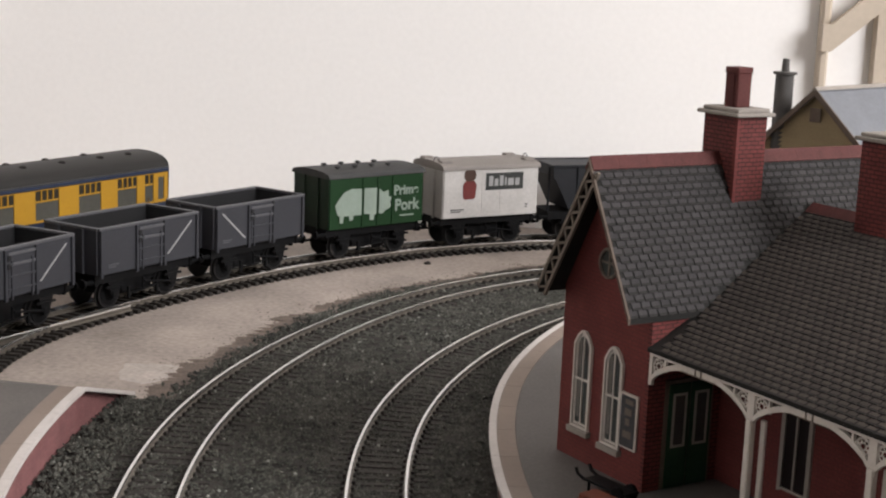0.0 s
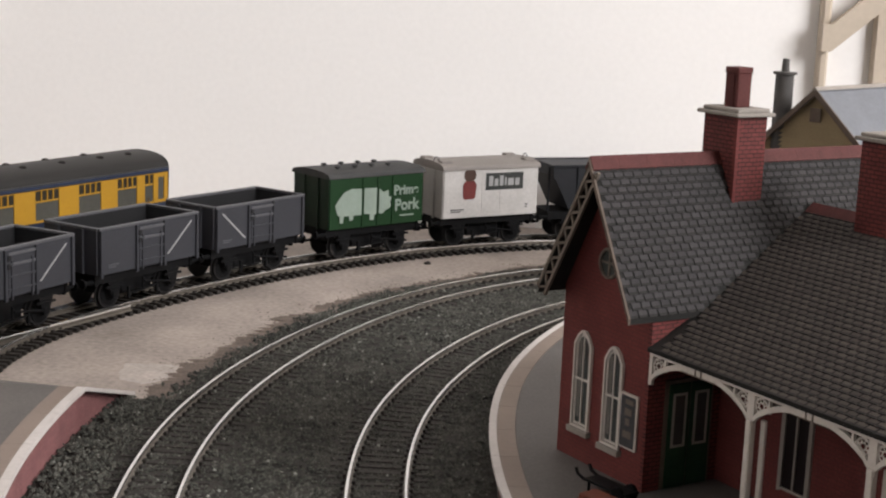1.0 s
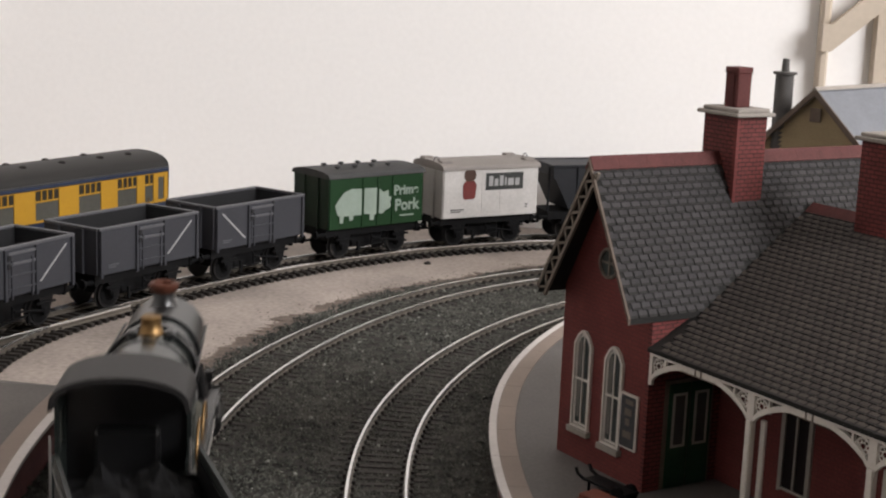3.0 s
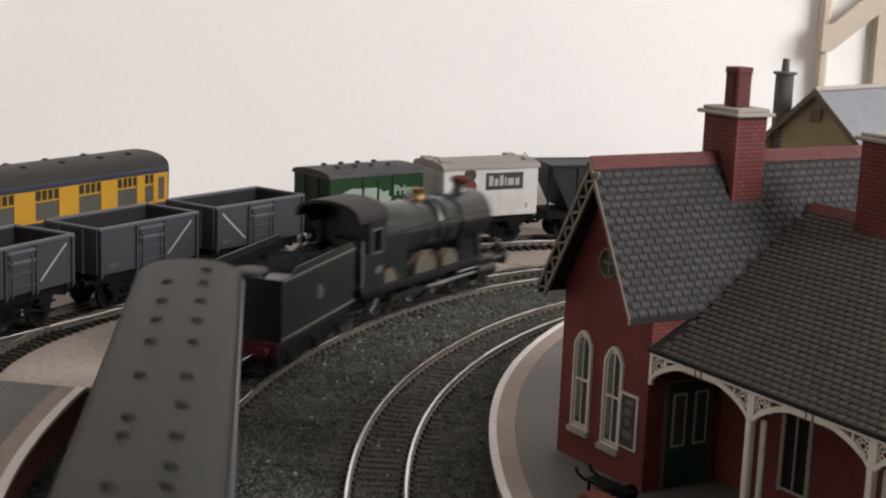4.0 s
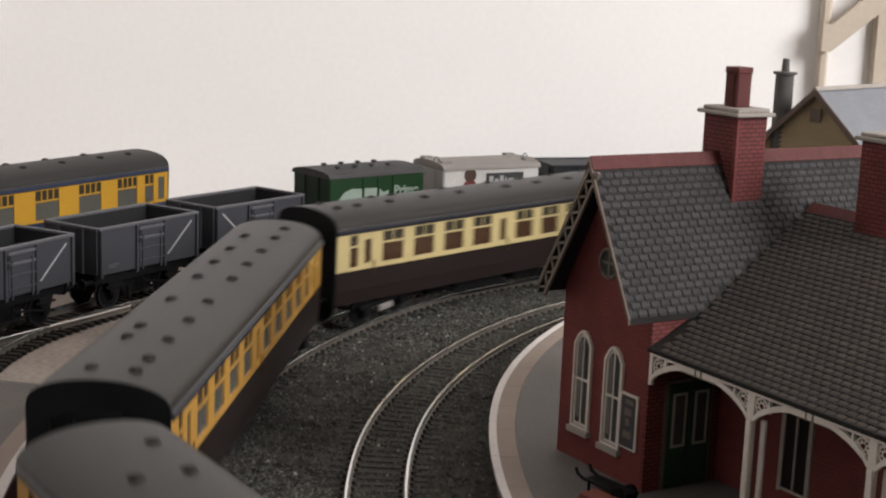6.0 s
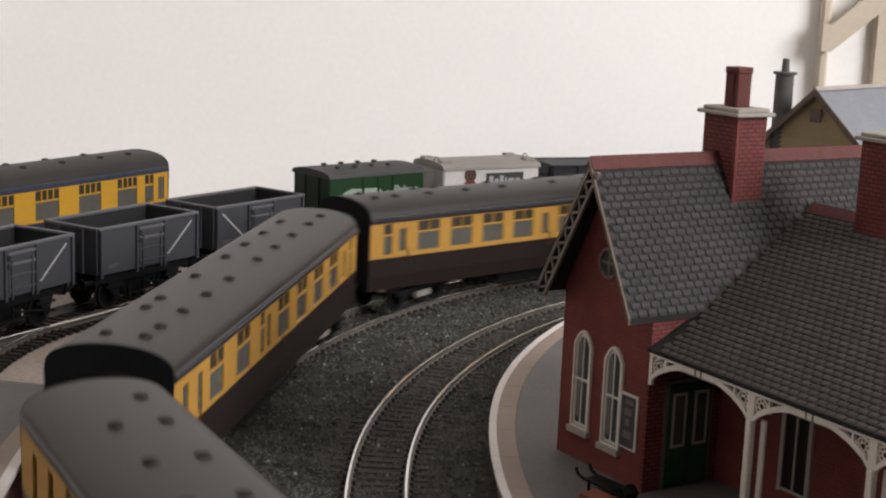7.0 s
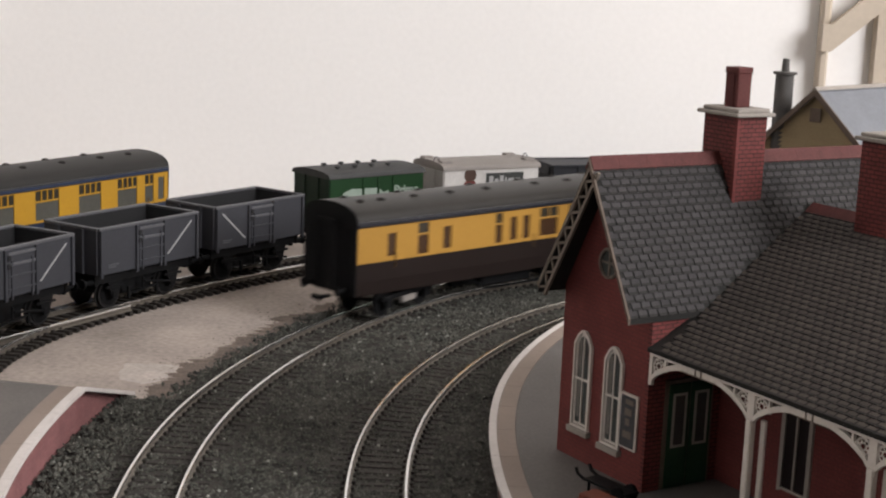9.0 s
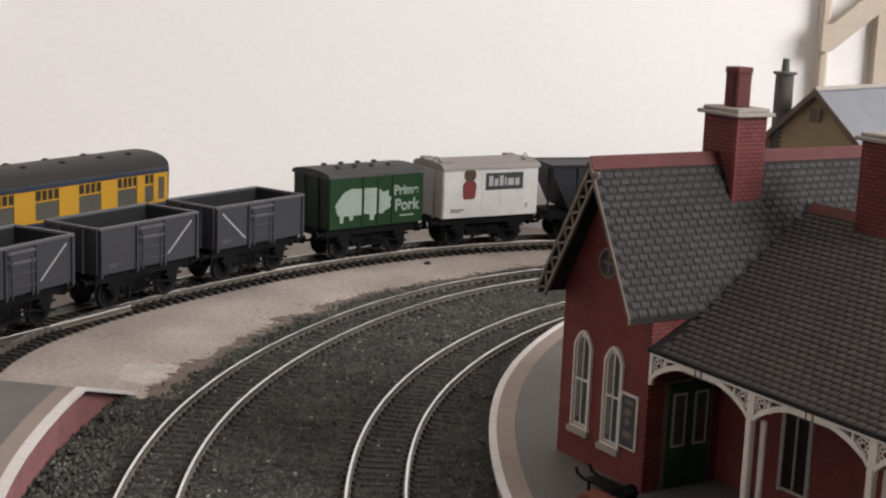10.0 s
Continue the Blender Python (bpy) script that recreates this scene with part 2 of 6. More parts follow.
class Line:
    def __init__(self, x, y, heading, knots, length, back, forward, turn=0.0, bend=0.0, first=0.0):
        step = 2.0
        n = int(length / step)
        s = np.arange(n + 1) * step
        k = np.interp(s, np.linspace(0, length, len(knots)), knots) / 1000
        th = heading - np.concatenate([[0], np.cumsum((k[1:] + k[:-1]) / 2 * step)])
        out = []
        px, py = x, y
        for i in range(n + 1):
            if i:
                a = (th[i] + th[i - 1]) / 2
                px, py = px + math.cos(a) * step, py + math.sin(a) * step
            out.append((s[i], px, py, th[i]))
        # behind the start: a bend of curvature `turn` over `bend` mm, then straight; `first` mm of the start are replaced by it
        skip = int(first / step)
        d, bx, by, a, before = out[skip][0], out[skip][1], out[skip][2], out[skip][3], []
        out = out[skip:]
        while d > -back:
            d -= 4.0
            a2 = a + (turn / 1000 * 4.0 if d > first - bend else 0.0)
            bx, by, a = bx - math.cos((a + a2) / 2) * 4.0, by - math.sin((a + a2) / 2) * 4.0, a2
            before.append((d, bx, by, a))
        before.reverse()
        a, k1, d = th[-1], knots[-1] / 1000, s[-1]
        while d < length + forward:
            a = max(0.0, a - k1 * step)
            px, py, d = px + math.cos(a) * step, py + math.sin(a) * step, d + step
            out.append((d, px, py, a))
        self.t = np.array(before + out)

    def __call__(self, s, off=0.0):
        """Place and heading at s, off mm to the left of the way."""
        x, y, a = (np.interp(s, self.t[:, 0], self.t[:, i]) for i in (1, 2, 3))
        return x - math.sin(a) * off, y + math.cos(a) * off, a


LINE_A = Line(-73.957, 325.626, 1.72316, (1.088, 2.473, 2.071, 3.687, 4.448), 520, 2200, 1700, 2.6, 476, 76)
LINE_B = Line(-13.677, 361.374, 1.67460, (1.530, 2.665, 2.474, 4.499, 6.524), 440, 1500, 700, 3.1, 400, 20)
LINE_C = Line(-158.382, 437.102, 2.01580, (4.709, 5.771, 0.996, 2.577, 3.607), 480, 60, 500)

# ---- the room and the layout's board ----
GROUND = -4.6


def slab(name, x0, y0, z0, x1, y1, z1, material, label, category="", kind="structure"):
    bm = fresh()
    box(bm, x0, y0, z0, x1, y1, z1)
    return tagged(new(name, finish(bm, name, material)), label, category or name.split("_")[0], "", kind)


def baseboard():
    bm = fresh()
    prism(bm, ((-420, -560), (2240, -560), (2240, 879), (-990, 879), (-990, 420), (-420, 420)), "z", GROUND - 14, GROUND)
    return tagged(new("ground", finish(bm, "ground", M_BOARD)), "bare beige baseboard with faint stains", "baseboard", "", "structure")


baseboard()
slab("wall_north", -1000, 880, -900, 2260, 960, 1700, M_WALL, "unseen off-white wall that bounces light from the left behind the layout", "wall")
# unseen west wall, white so that it bounces light onto the station
slab("wall_west", -1080, -2280, -900, -1000, 960, 1700, M_WALL, "unseen off-white wall that bounces light from the left", "wall")
slab("wall_south", -1000, -2280, -900, 2260, -2200, 1700, M_DIM, "unseen closing wall, grey to cut bounced light", "wall")
slab("floor", -1000, -2200, -980, 2260, 880, -900, M_FLOOR, "brown boarded floor", "floor")
slab("ceiling", -1080, -2280, 1700, 2340, 960, 1780, M_CEIL, "plain white ceiling", "ceiling")


def wall_east():
    bm = fresh()
    y0, y1, z0, z1 = -1080, 80, 480, 1540
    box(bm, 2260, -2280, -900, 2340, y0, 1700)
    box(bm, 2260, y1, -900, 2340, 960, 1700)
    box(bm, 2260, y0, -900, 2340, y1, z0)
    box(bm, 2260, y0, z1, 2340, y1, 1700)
    w = tagged(new("wall_east", finish(bm, "wall_east", M_DIM)), "unseen wall with a window opening, grey to cut bounced light", "wall", "", "structure")
    win = thing("window_1", "white framed window letting in daylight", "window", kind="structure")
    for a, b, c, d in ((y0, z0, y1, z0 + 40), (y0, z1 - 40, y1, z1), (y0, z0 + 40, y0 + 40, z1 - 40), (y1 - 40, z0 + 40, y1, z1 - 40), (-520, z0 + 40, -480, z1 - 40)):
        bm = fresh()
        box(bm, 2290, a, b, 2320, c, d, 3)
        part("window_frame", bm, M_TRIM, win)


wall_east()


def strip(bm, line, s0, s1, o0, o1, z0, z1, step=8.0, slot=0):
    """A solid band along a line between two offsets and two heights (bottom, top)."""
    n = max(2, int((s1 - s0) / step))
    rings = []
    for i in range(n + 1):
        s = s0 + (s1 - s0) * i / n
        a, b = line(s, o0), line(s, o1)
        rings.append([bm.verts.new((a[0], a[1], z0)), bm.verts.new((b[0], b[1], z0)), bm.verts.new((b[0], b[1], z1)), bm.verts.new((a[0], a[1], z1))])
    for p, q in zip(rings, rings[1:]):
        for k in range(4):
            bm.faces.new((p[k], p[(k + 1) % 4], q[(k + 1) % 4], q[k])).material_index = slot
    bm.faces.new(rings[0])
    bm.faces.new(rings[-1])


def rail_bar(bm, line, s0, s1, off, step=6.0):
    """A bullhead rail: wide foot, thin web, rounded head, top at z = 0."""
    prof = ((-1.15, -2.6), (1.15, -2.6), (1.0, -2.2), (0.3, -1.9), (0.3, -1.0), (0.48, -0.8), (0.48, -0.14), (0.34, 0), (-0.34, 0), (-0.48, -0.14), (-0.48, -0.8), (-0.3, -1.0), (-0.3, -1.9), (-1.0, -2.2))
    n = int((s1 - s0) / step)
    rings = []
    for i in range(n + 1):
        s = s0 + (s1 - s0) * i / n
        rings.append([bm.verts.new((*line(s, off + u)[:2], v)) for u, v in prof])
    for p, q in zip(rings, rings[1:]):
        for k in range(len(prof)):
            bm.faces.new((p[k], p[(k + 1) % len(prof)], q[(k + 1) % len(prof)], q[k])).material_index = 0 if 5 <= k <= 9 else 1
    bm.faces.new(rings[0])
    bm.faces.new(rings[-1])


def sleeper_mesh():
    bm = fresh()
    box(bm, -1.25, -15.6, -4.4, 1.25, 15.6, -2.62, 0.2)
    for o in (-8.7, 8.7):
        for d in (-1.5, 1.5):
            box(bm, -1.0, o + d - 0.55, -2.75, 1.0, o + d + 0.55, -1.75, 0.15)
    return finish(bm, "sleeper", M_SLEEPER)


SLEEPER = sleeper_mesh()


def track(label, line, s0, s1, v0, v1, pitch=5.3):
    """A track with two rails; sleepers are pieces from v0 to v1 and joined beyond."""
    t = thing("track", label, "railway track", group="tracks", kind="structure")
    for off in (8.7, -8.7):
        bm = fresh()
        rail_bar(bm, line, s0, s1, off)
        part("rail", bm, [M_RAIL, M_RAIL_SIDE], t, "bright nickel-silver rail", smooth=True)
    far = fresh()
    s = s0 + 3
    while s < s1:
        x, y, a = line(s)
        if v0 <= s <= v1:
            ob = new("sleeper", SLEEPER)
            ob.parent = t
            ob.matrix_basis = pose(x * MM, y * MM, 0, 0, 0, math.degrees(a) + random.uniform(-0.6, 0.6))
        else:
            r = bmesh.ops.create_cube(far, size=1, matrix=at(x / MM, y / MM, -3.5 / MM, math.degrees(a)) @ Matrix.Diagonal((2.5, 31.2, 1.8, 1)))
        s += pitch
    far_ob = part("sleepers", far, M_SLEEPER, t)
    far_ob["kind"] = "stuff"
    return t


track("outer curved track with bright rails on dark sleepers", LINE_A, -2100, 2150, -20, 540)
track("inner curved track beside the station platform", LINE_B, -1400, 1100, -40, 460)
track("goods siding track with bright rails on bare board", LINE_C, -40, 900, -20, 540)


def point_rails():
    """Two loose turnout rails that leave the goods track towards the second siding."""
    t = thing("turnout", "bright turnout rails leaving the goods siding track", "railway turnout", None, "", "structure")
    for x0, y0, x1, y1 in ((-135.5, 620.0, -188.0, 529.0), (-149.0, 632.0, -205.0, 540.0)):
        a = math.atan2(y1 - y0, x1 - x0)
        straight = Line(x0, y0, a, (0.0, 0.0), math.hypot(x1 - x0, y1 - y0), 2, 0)
        bm = fresh()
        rail_bar(bm, straight, 0, math.hypot(x1 - x0, y1 - y0), 0)
        part("rail", bm, [M_RAIL, M_RAIL_SIDE], t, smooth=True)


point_rails()


def ragged(s, side):
    """Half-width of the ballast beyond the outer rail: uneven, with patches."""
    return 26.5 + 7 * noise.noise((s * 0.018, side, 0.3)) + 5 * noise.noise((s * 0.07, side, 2.0)) + 3 * noise.noise((s * 0.3, side, 5.0))


def ballast():
    bm = fresh()
    rows = []
    for i in range(0, 880):
        s = -110 + i * 1.0
        a = LINE_A(s, ragged(s, 1.0) if s > 165 else 37)
        c = LINE_B(s - 26, -36)
        rows.append([bm.verts.new((a[0] + (c[0] - a[0]) * k / 6, a[1] + (c[1] - a[1]) * k / 6, GROUND + (0.5 if k == 0 else 1.6))) for k in range(7)])
    for p, q in zip(rows, rows[1:]):
        for k in range(6):
            bm.faces.new((p[k], p[k + 1], q[k + 1], q[k]))
    tagged(new("ballast_bed", finish(bm, "ballast_bed", M_BALLAST_BED)), "dark grey ballast spread between the tracks", "ballast", "", "structure")
    # brown dust that fades out over the bare board
    bm = fresh()
    edge = []
    for i in range(0, 560):
        s = 166 + i * 0.9
        w = 5.5 + 5.0 * noise.noise((s * 0.05, 9.0, 1.0)) + 3.5 * noise.noise((s * 0.35, 3.0, 1.0)) + 2.0 * noise.noise((s * 1.3, 5.0, 1.0))
        a, b = LINE_A(s, ragged(s, 1.0) - 7), LINE_A(s, ragged(s, 1.0) + max(0.3, w))
        edge.append((bm.verts.new((a[0], a[1], GROUND + 1.75)), bm.verts.new((b[0], b[1], GROUND + 0.12))))
    for p, q in zip(edge, edge[1:]):
        bm.faces.new((p[0], q[0], q[1], p[1]))
    tagged(new("ballast_dust", finish(bm, "ballast_dust", M_FRINGE)), "brown ballast dust fading over the bare board", "ballast", "", "structure")
    # loose stones
    rng = np.random.default_rng(4)
    base = np.array([(1, 0, 0), (-1, 0, 0), (0, 1, 0), (0, -1, 0), (0, 0, 1), (0, 0, -1)], float)
    tri = np.array([(0, 2, 4), (2, 1, 4), (1, 3, 4), (3, 0, 4), (2, 0, 5), (1, 2, 5), (3, 1, 5), (0, 3, 5)])
    pts = []
    for _ in range(105000):
        s, u = rng.uniform(0, 640), rng.random()
        a = LINE_A(s, ragged(s, 1.0) + rng.exponential(0.8) - 4.5 if s > 165 else 36)
        c = LINE_B(s - 26, -35)
        x, y = a[0] + (c[0] - a[0]) * u, a[1] + (c[1] - a[1]) * u
        pts.append((x, y))
    # brown grains that thin out over the bare board
    for _ in range(24000):
        s = rng.uniform(166, 640)
        a = LINE_A(s, ragged(s, 1.0) - 4.0 + rng.exponential(2.6 + 1.8 * noise.noise((s * 0.05, 9.0, 1.0))))
        pts.append((a[0], a[1]))
    pts = np.array(pts)
    n = len(pts)
    brown = np.arange(n) >= 105000
    size = (0.24 + 0.72 * rng.random((n, 1, 1)) ** 1.8) * rng.uniform(0.7, 1.3, (n, 6, 1))
    size[brown] *= 0.55
    ang = rng.uniform(0, 6.28, n)
    ca, sa = np.cos(ang), np.sin(ang)
    v = base[None] * size
    vx = v[..., 0] * ca[:, None] - v[..., 1] * sa[:, None]
    vy = v[..., 0] * sa[:, None] + v[..., 1] * ca[:, None]
    z = GROUND + 1.5 + rng.uniform(0, 0.35, n) + np.array([0.7 * noise.noise((x * 0.22, y * 0.22, 0.5)) for x, y in pts])
    z[brown] = GROUND + 0.05
    co = np.stack([vx + pts[:, :1], vy + pts[:, 1:], v[..., 2] * 0.8 + z[:, None]], -1).reshape(-1, 3) * MM
    fc = (tri[None] + (np.arange(n) * 6)[:, None, None]).reshape(-1, 3)
    me = bpy.data.meshes.new("ballast_stones")
    me.from_pydata(co.tolist(), [], fc.tolist())
    me.materials.append(M_STONE)
    pale = np.arange(n) % 90 == 0
    tint = np.repeat(pale, 8).astype(np.int32)
    me.materials.append(M_FLECK)
    me.materials.append(M_FRINGE)
    tint[np.repeat(brown, 8)] = 2
    me.polygons.foreach_set("material_index", tint)
    tagged(new("ballast_stones", me), "fine dark grey ballast stones between the rails", "ballast", "", "stuff")


ballast()

# ---- platforms ----
PT = 12.0


def platform(name, label, line, s0, s1, side, depth, ramp=0.0, lip=2.3):
    """A platform along a line: brick face set back under a white edge, a row of tan slabs, grey top. side: +1 to the left of the way."""
    t = thing(name, label, "platform", kind="structure")
    e = 33.0
    bm = fresh()
    strip(bm, line, s0, s1, side * (e + 3.5), side * (e + 7), GROUND, PT - 1.2)
    if ramp:
        a, b = line(s1, side * (e + 3.5)), line(s1 + ramp, side * (e + 3.5))
        c, d = line(s1, side * (e + 7)), line(s1 + ramp, side * (e + 7))
        vs = [bm.verts.new(p) for p in ((a[0], a[1], GROUND), (b[0], b[1], GROUND), (a[0], a[1], PT - 1.2), (c[0], c[1], GROUND), (d[0], d[1], GROUND), (c[0], c[1], PT - 1.2))]
        for f in ((0, 1, 2), (3, 5, 4), (0, 3, 4, 1), (1, 4, 5, 2), (0, 2, 5, 3)):
            bm.faces.new([vs[i] for i in f])
    part("face_wall", bm, M_PLATWALL, t, "dark red brick platform face", uv=True)
    bm = fresh()
    strip(bm, line, s0, s1, side * (e + lip + 5.9), side * (e + depth), GROUND, PT)
    if ramp:
        q = [line(s1, side * (e + 0.3)), line(s1 + ramp, side * (e + 0.3)), line(s1, side * (e + depth)), line(s1 + ramp, side * (e + depth))]
        vs = [bm.verts.new(p) for p in ((q[0][0], q[0][1], PT - 0.1), (q[1][0], q[1][1], GROUND + 0.9), (q[2][0], q[2][1], PT - 0.1), (q[3][0], q[3][1], GROUND + 0.9),
                                        (q[0][0], q[0][1], PT - 1.3), (q[1][0], q[1][1], GROUND), (q[2][0], q[2][1], PT - 1.3), (q[3][0], q[3][1], GROUND))]
        for f in ((0, 1, 3, 2), (4, 6, 7, 5), (0, 4, 5, 1), (1, 5, 7, 3), (2, 3, 7, 6), (0, 2, 6, 4)):
            bm.faces.new([vs[i] for i in f])
    part("surface", bm, M_TARMAC, t, "smooth grey platform surface")
    n = int((s1 - s0) / 26)
    for i in range(n):
        a, b = s0 + (s1 - s0) * i / n, s0 + (s1 - s0) * (i + 1) / n
        bm = fresh()
        strip(bm, line, a + 0.06, b - 0.06, side * e, side * (e + lip), PT - 1.1, PT + 0.25, 4)
        part("edging", bm, M_EDGE, t)
        bm = fresh()
        strip(bm, line, a + 0.06, b - 0.06, side * (e + lip + 0.05), side * (e + lip + 5.8), PT - 1.1, PT + 0.12, 4)
        part("slab", bm, M_SLAB, t)
    if ramp:
        bm = fresh()
        a, b = line(s1, side * e), line(s1 + ramp, side * e)
        c, d = line(s1, side * (e + lip)), line(s1 + ramp, side * (e + lip))
        vs = [bm.verts.new(p) for p in ((a[0], a[1], PT + 0.3), (b[0], b[1], GROUND + 1.6), (c[0], c[1], PT + 0.3), (d[0], d[1], GROUND + 1.6), (a[0], a[1], PT - 1), (b[0], b[1], GROUND + 0.2), (c[0], c[1], PT - 1), (d[0], d[1], GROUND + 0.2))]
        for f in ((0, 1, 3, 2), (4, 6, 7, 5), (0, 4, 5, 1), (1, 5, 7, 3), (2, 3, 7, 6), (0, 2, 6, 4)):
            bm.faces.new([vs[i] for i in f])
        part("ramp_edging", bm, M_EDGE, t)
    return t


platform("platform_west", "grey platform with white edge and a ramp down at its end", LINE_A, -300, 127, 1, 90, 44, 3.0)
platform("platform_station", "curved grey station platform with white edge", LINE_B, -200, 470, -1, 190)

# ---- the station: origin at the corner of wing and canopy, x into the building, y along the platform ----
STATION = at(56.8, 378.5, PT, 31.53)


def slates(parent, org, ax, up, nrm, width, length, course, wide, keep, m_rest, start=0):
    """Slates on a slope. org: lower corner; ax: along the eave; up: up the slope; keep(u, v) tells which stay."""
    org, ax, up, nrm = (Vector(v) for v in (org, ax, up, nrm))
    one = fresh()
    w, l, t, lip = wide - 0.5, course * 1.25, 0.25, course * 0.36
    vs = [one.verts.new(p) for p in ((0, 0, 0.34), (w, 0, 0.34), (w, l, 0.05), (0, l, 0.05), (0, 0, 0.34 - t), (w, 0, 0.34 - t), (w, lip, 0.25), (0, lip, 0.25))]
    one.faces.new((vs[7], vs[6], vs[2], vs[3]))
    one.faces.new((vs[0], vs[1], vs[6], vs[7])).material_index = 1
    one.faces.new((vs[4], vs[5], vs[1], vs[0])).material_index = 1
    one.faces.new((vs[0], vs[7], vs[3], vs[4]))
    one.faces.new((vs[1], vs[5], vs[2], vs[6]))
    me = finish(one, "slate", [M_SLATE, M_SLATE_EDGE])
    rest = fresh()
    count = start
    turn = Matrix((ax, up, nrm)).transposed().to_4x4()
    for j in range(int(length / course)):
        shift = (j % 2) * wide / 2
        for i in range(-1, int(width / wide) + 1):
            u, v = i * wide + shift, j * course
            if u < 0 or u + wide > width or not keep(u + wide / 2, v + course / 2):
                continue
            p = org + ax * u + up * v
            if count < 300:
                ob = new("slate", me)
                ob.parent = parent
                ob.matrix_basis = Matrix.Translation(p * MM) @ turn
                count += 1
            else:
                k = [rest.verts.new(p + ax * a + up * b + nrm * c) for a, b, c in ((0, 0, 0.34), (w, 0, 0.34), (w, l, 0.05), (0, l, 0.05), (0, 0, 0.09), (w, 0, 0.09), (w, lip, 0.25), (0, lip, 0.25))]
                rest.faces.new((k[7], k[6], k[2], k[3]))
                rest.faces.new((k[0], k[1], k[6], k[7])).material_index = 1
                rest.faces.new((k[4], k[5], k[1], k[0])).material_index = 1
    if len(rest.verts):
        ob = part("slate_course", rest, [m_rest, M_SLATE_EDGE], parent)
        ob["kind"] = "stuff"
    else:
        rest.free()
    return count


def arched(w, z0, z1):
    """A window outline with a chamfered head, from (-w, z0) to the crown at z1."""
    return [(-w, z0), (w, z0), (w, z1 - w * 1.0), (w * 0.62, z1 - w * 0.36), (w * 0.22, z1), (-w * 0.22, z1), (-w * 0.62, z1 - w * 0.36), (-w, z1 - w * 1.0)]


def sash_window(st, yc, z0, z1, w):
    """A tall sash window in the gable wall with cream frame, sill and glazing bars."""
    win = new("window")
    win.parent = st
    win["label"] = "tall arched sash window with cream frame"
    win.matrix_basis = at(0, yc, 0)
    outer, inner = arched(w, z0, z1), arched(w - 0.65, z0 + 0.65, z1 - 0.8)
    bm = fresh()
    a = [bm.verts.new((-0.9, u, v)) for u, v in outer]
    b = [bm.verts.new((-0.9, u, v)) for u, v in inner]
    c = [bm.verts.new((0.3, u, v)) for u, v in inner]
    d = [bm.verts.new((0.3, u, v)) for u, v in outer]
    k = len(outer)
    for i in range(k):
        j = (i + 1) % k
        bm.faces.new((a[i], a[j], b[j], b[i]))
        bm.faces.new((b[i], b[j], c[j], c[i]))
        bm.faces.new((a[j], a[i], d[i], d[j]))
    part("frame", bm, M_TRIM, win)
    # inner sash a step behind the frame
    bm = fresh()
    o2, i2 = arched(w - 1.0, z0 + 1.0, z1 - 1.1), arched(w - 1.45, z0 + 1.5, z1 - 1.6)
    a, b = [bm.verts.new((-0.5, u, v)) for u, v in o2], [bm.verts.new((-0.5, u, v)) for u, v in i2]
    c, d = [bm.verts.new((-0.1, u, v)) for u, v in i2], [bm.verts.new((-0.1, u, v)) for u, v in o2]
    for i in range(k):
        j = (i + 1) % k
        bm.faces.new((a[i], a[j], b[j], b[i]))
        bm.faces.new((b[i], b[j], c[j], c[i]))
        bm.faces.new((a[j], a[i], d[i], d[j]))
    part("sash", bm, M_TRIM, win)
    bm = fresh()
    box(bm, -0.45, -0.2, z0 + 1.4, 0.1, 0.2, z1 - 1.5)
    box(bm, -0.5, -w + 0.7, (z0 + z1) / 2 - 0.25, 0.12, w - 0.7, (z0 + z1) / 2 + 0.35)
    part("glazing_bar", bm, M_TRIM, win)
    bm = fresh()
    prism(bm, arched(w - 0.6, z0 + 0.6, z1 - 0.75), "x", -0.15, 0.2)
    part("pane", bm, M_GLASS, win)
    bm = fresh()
    box(bm, -0.14, w * 0.25, z0 + 3, -0.17, w - 1.0, z1 - 3)
    part("curtain", bm, M_CURTAIN, win)
    bm = fresh()
    box(bm, -1.7, -w - 0.7, z0 - 1.7, 0.2, w + 0.7, z0 - 0.02, 0.15)
    part("sill", bm, M_STONEWORK, win)


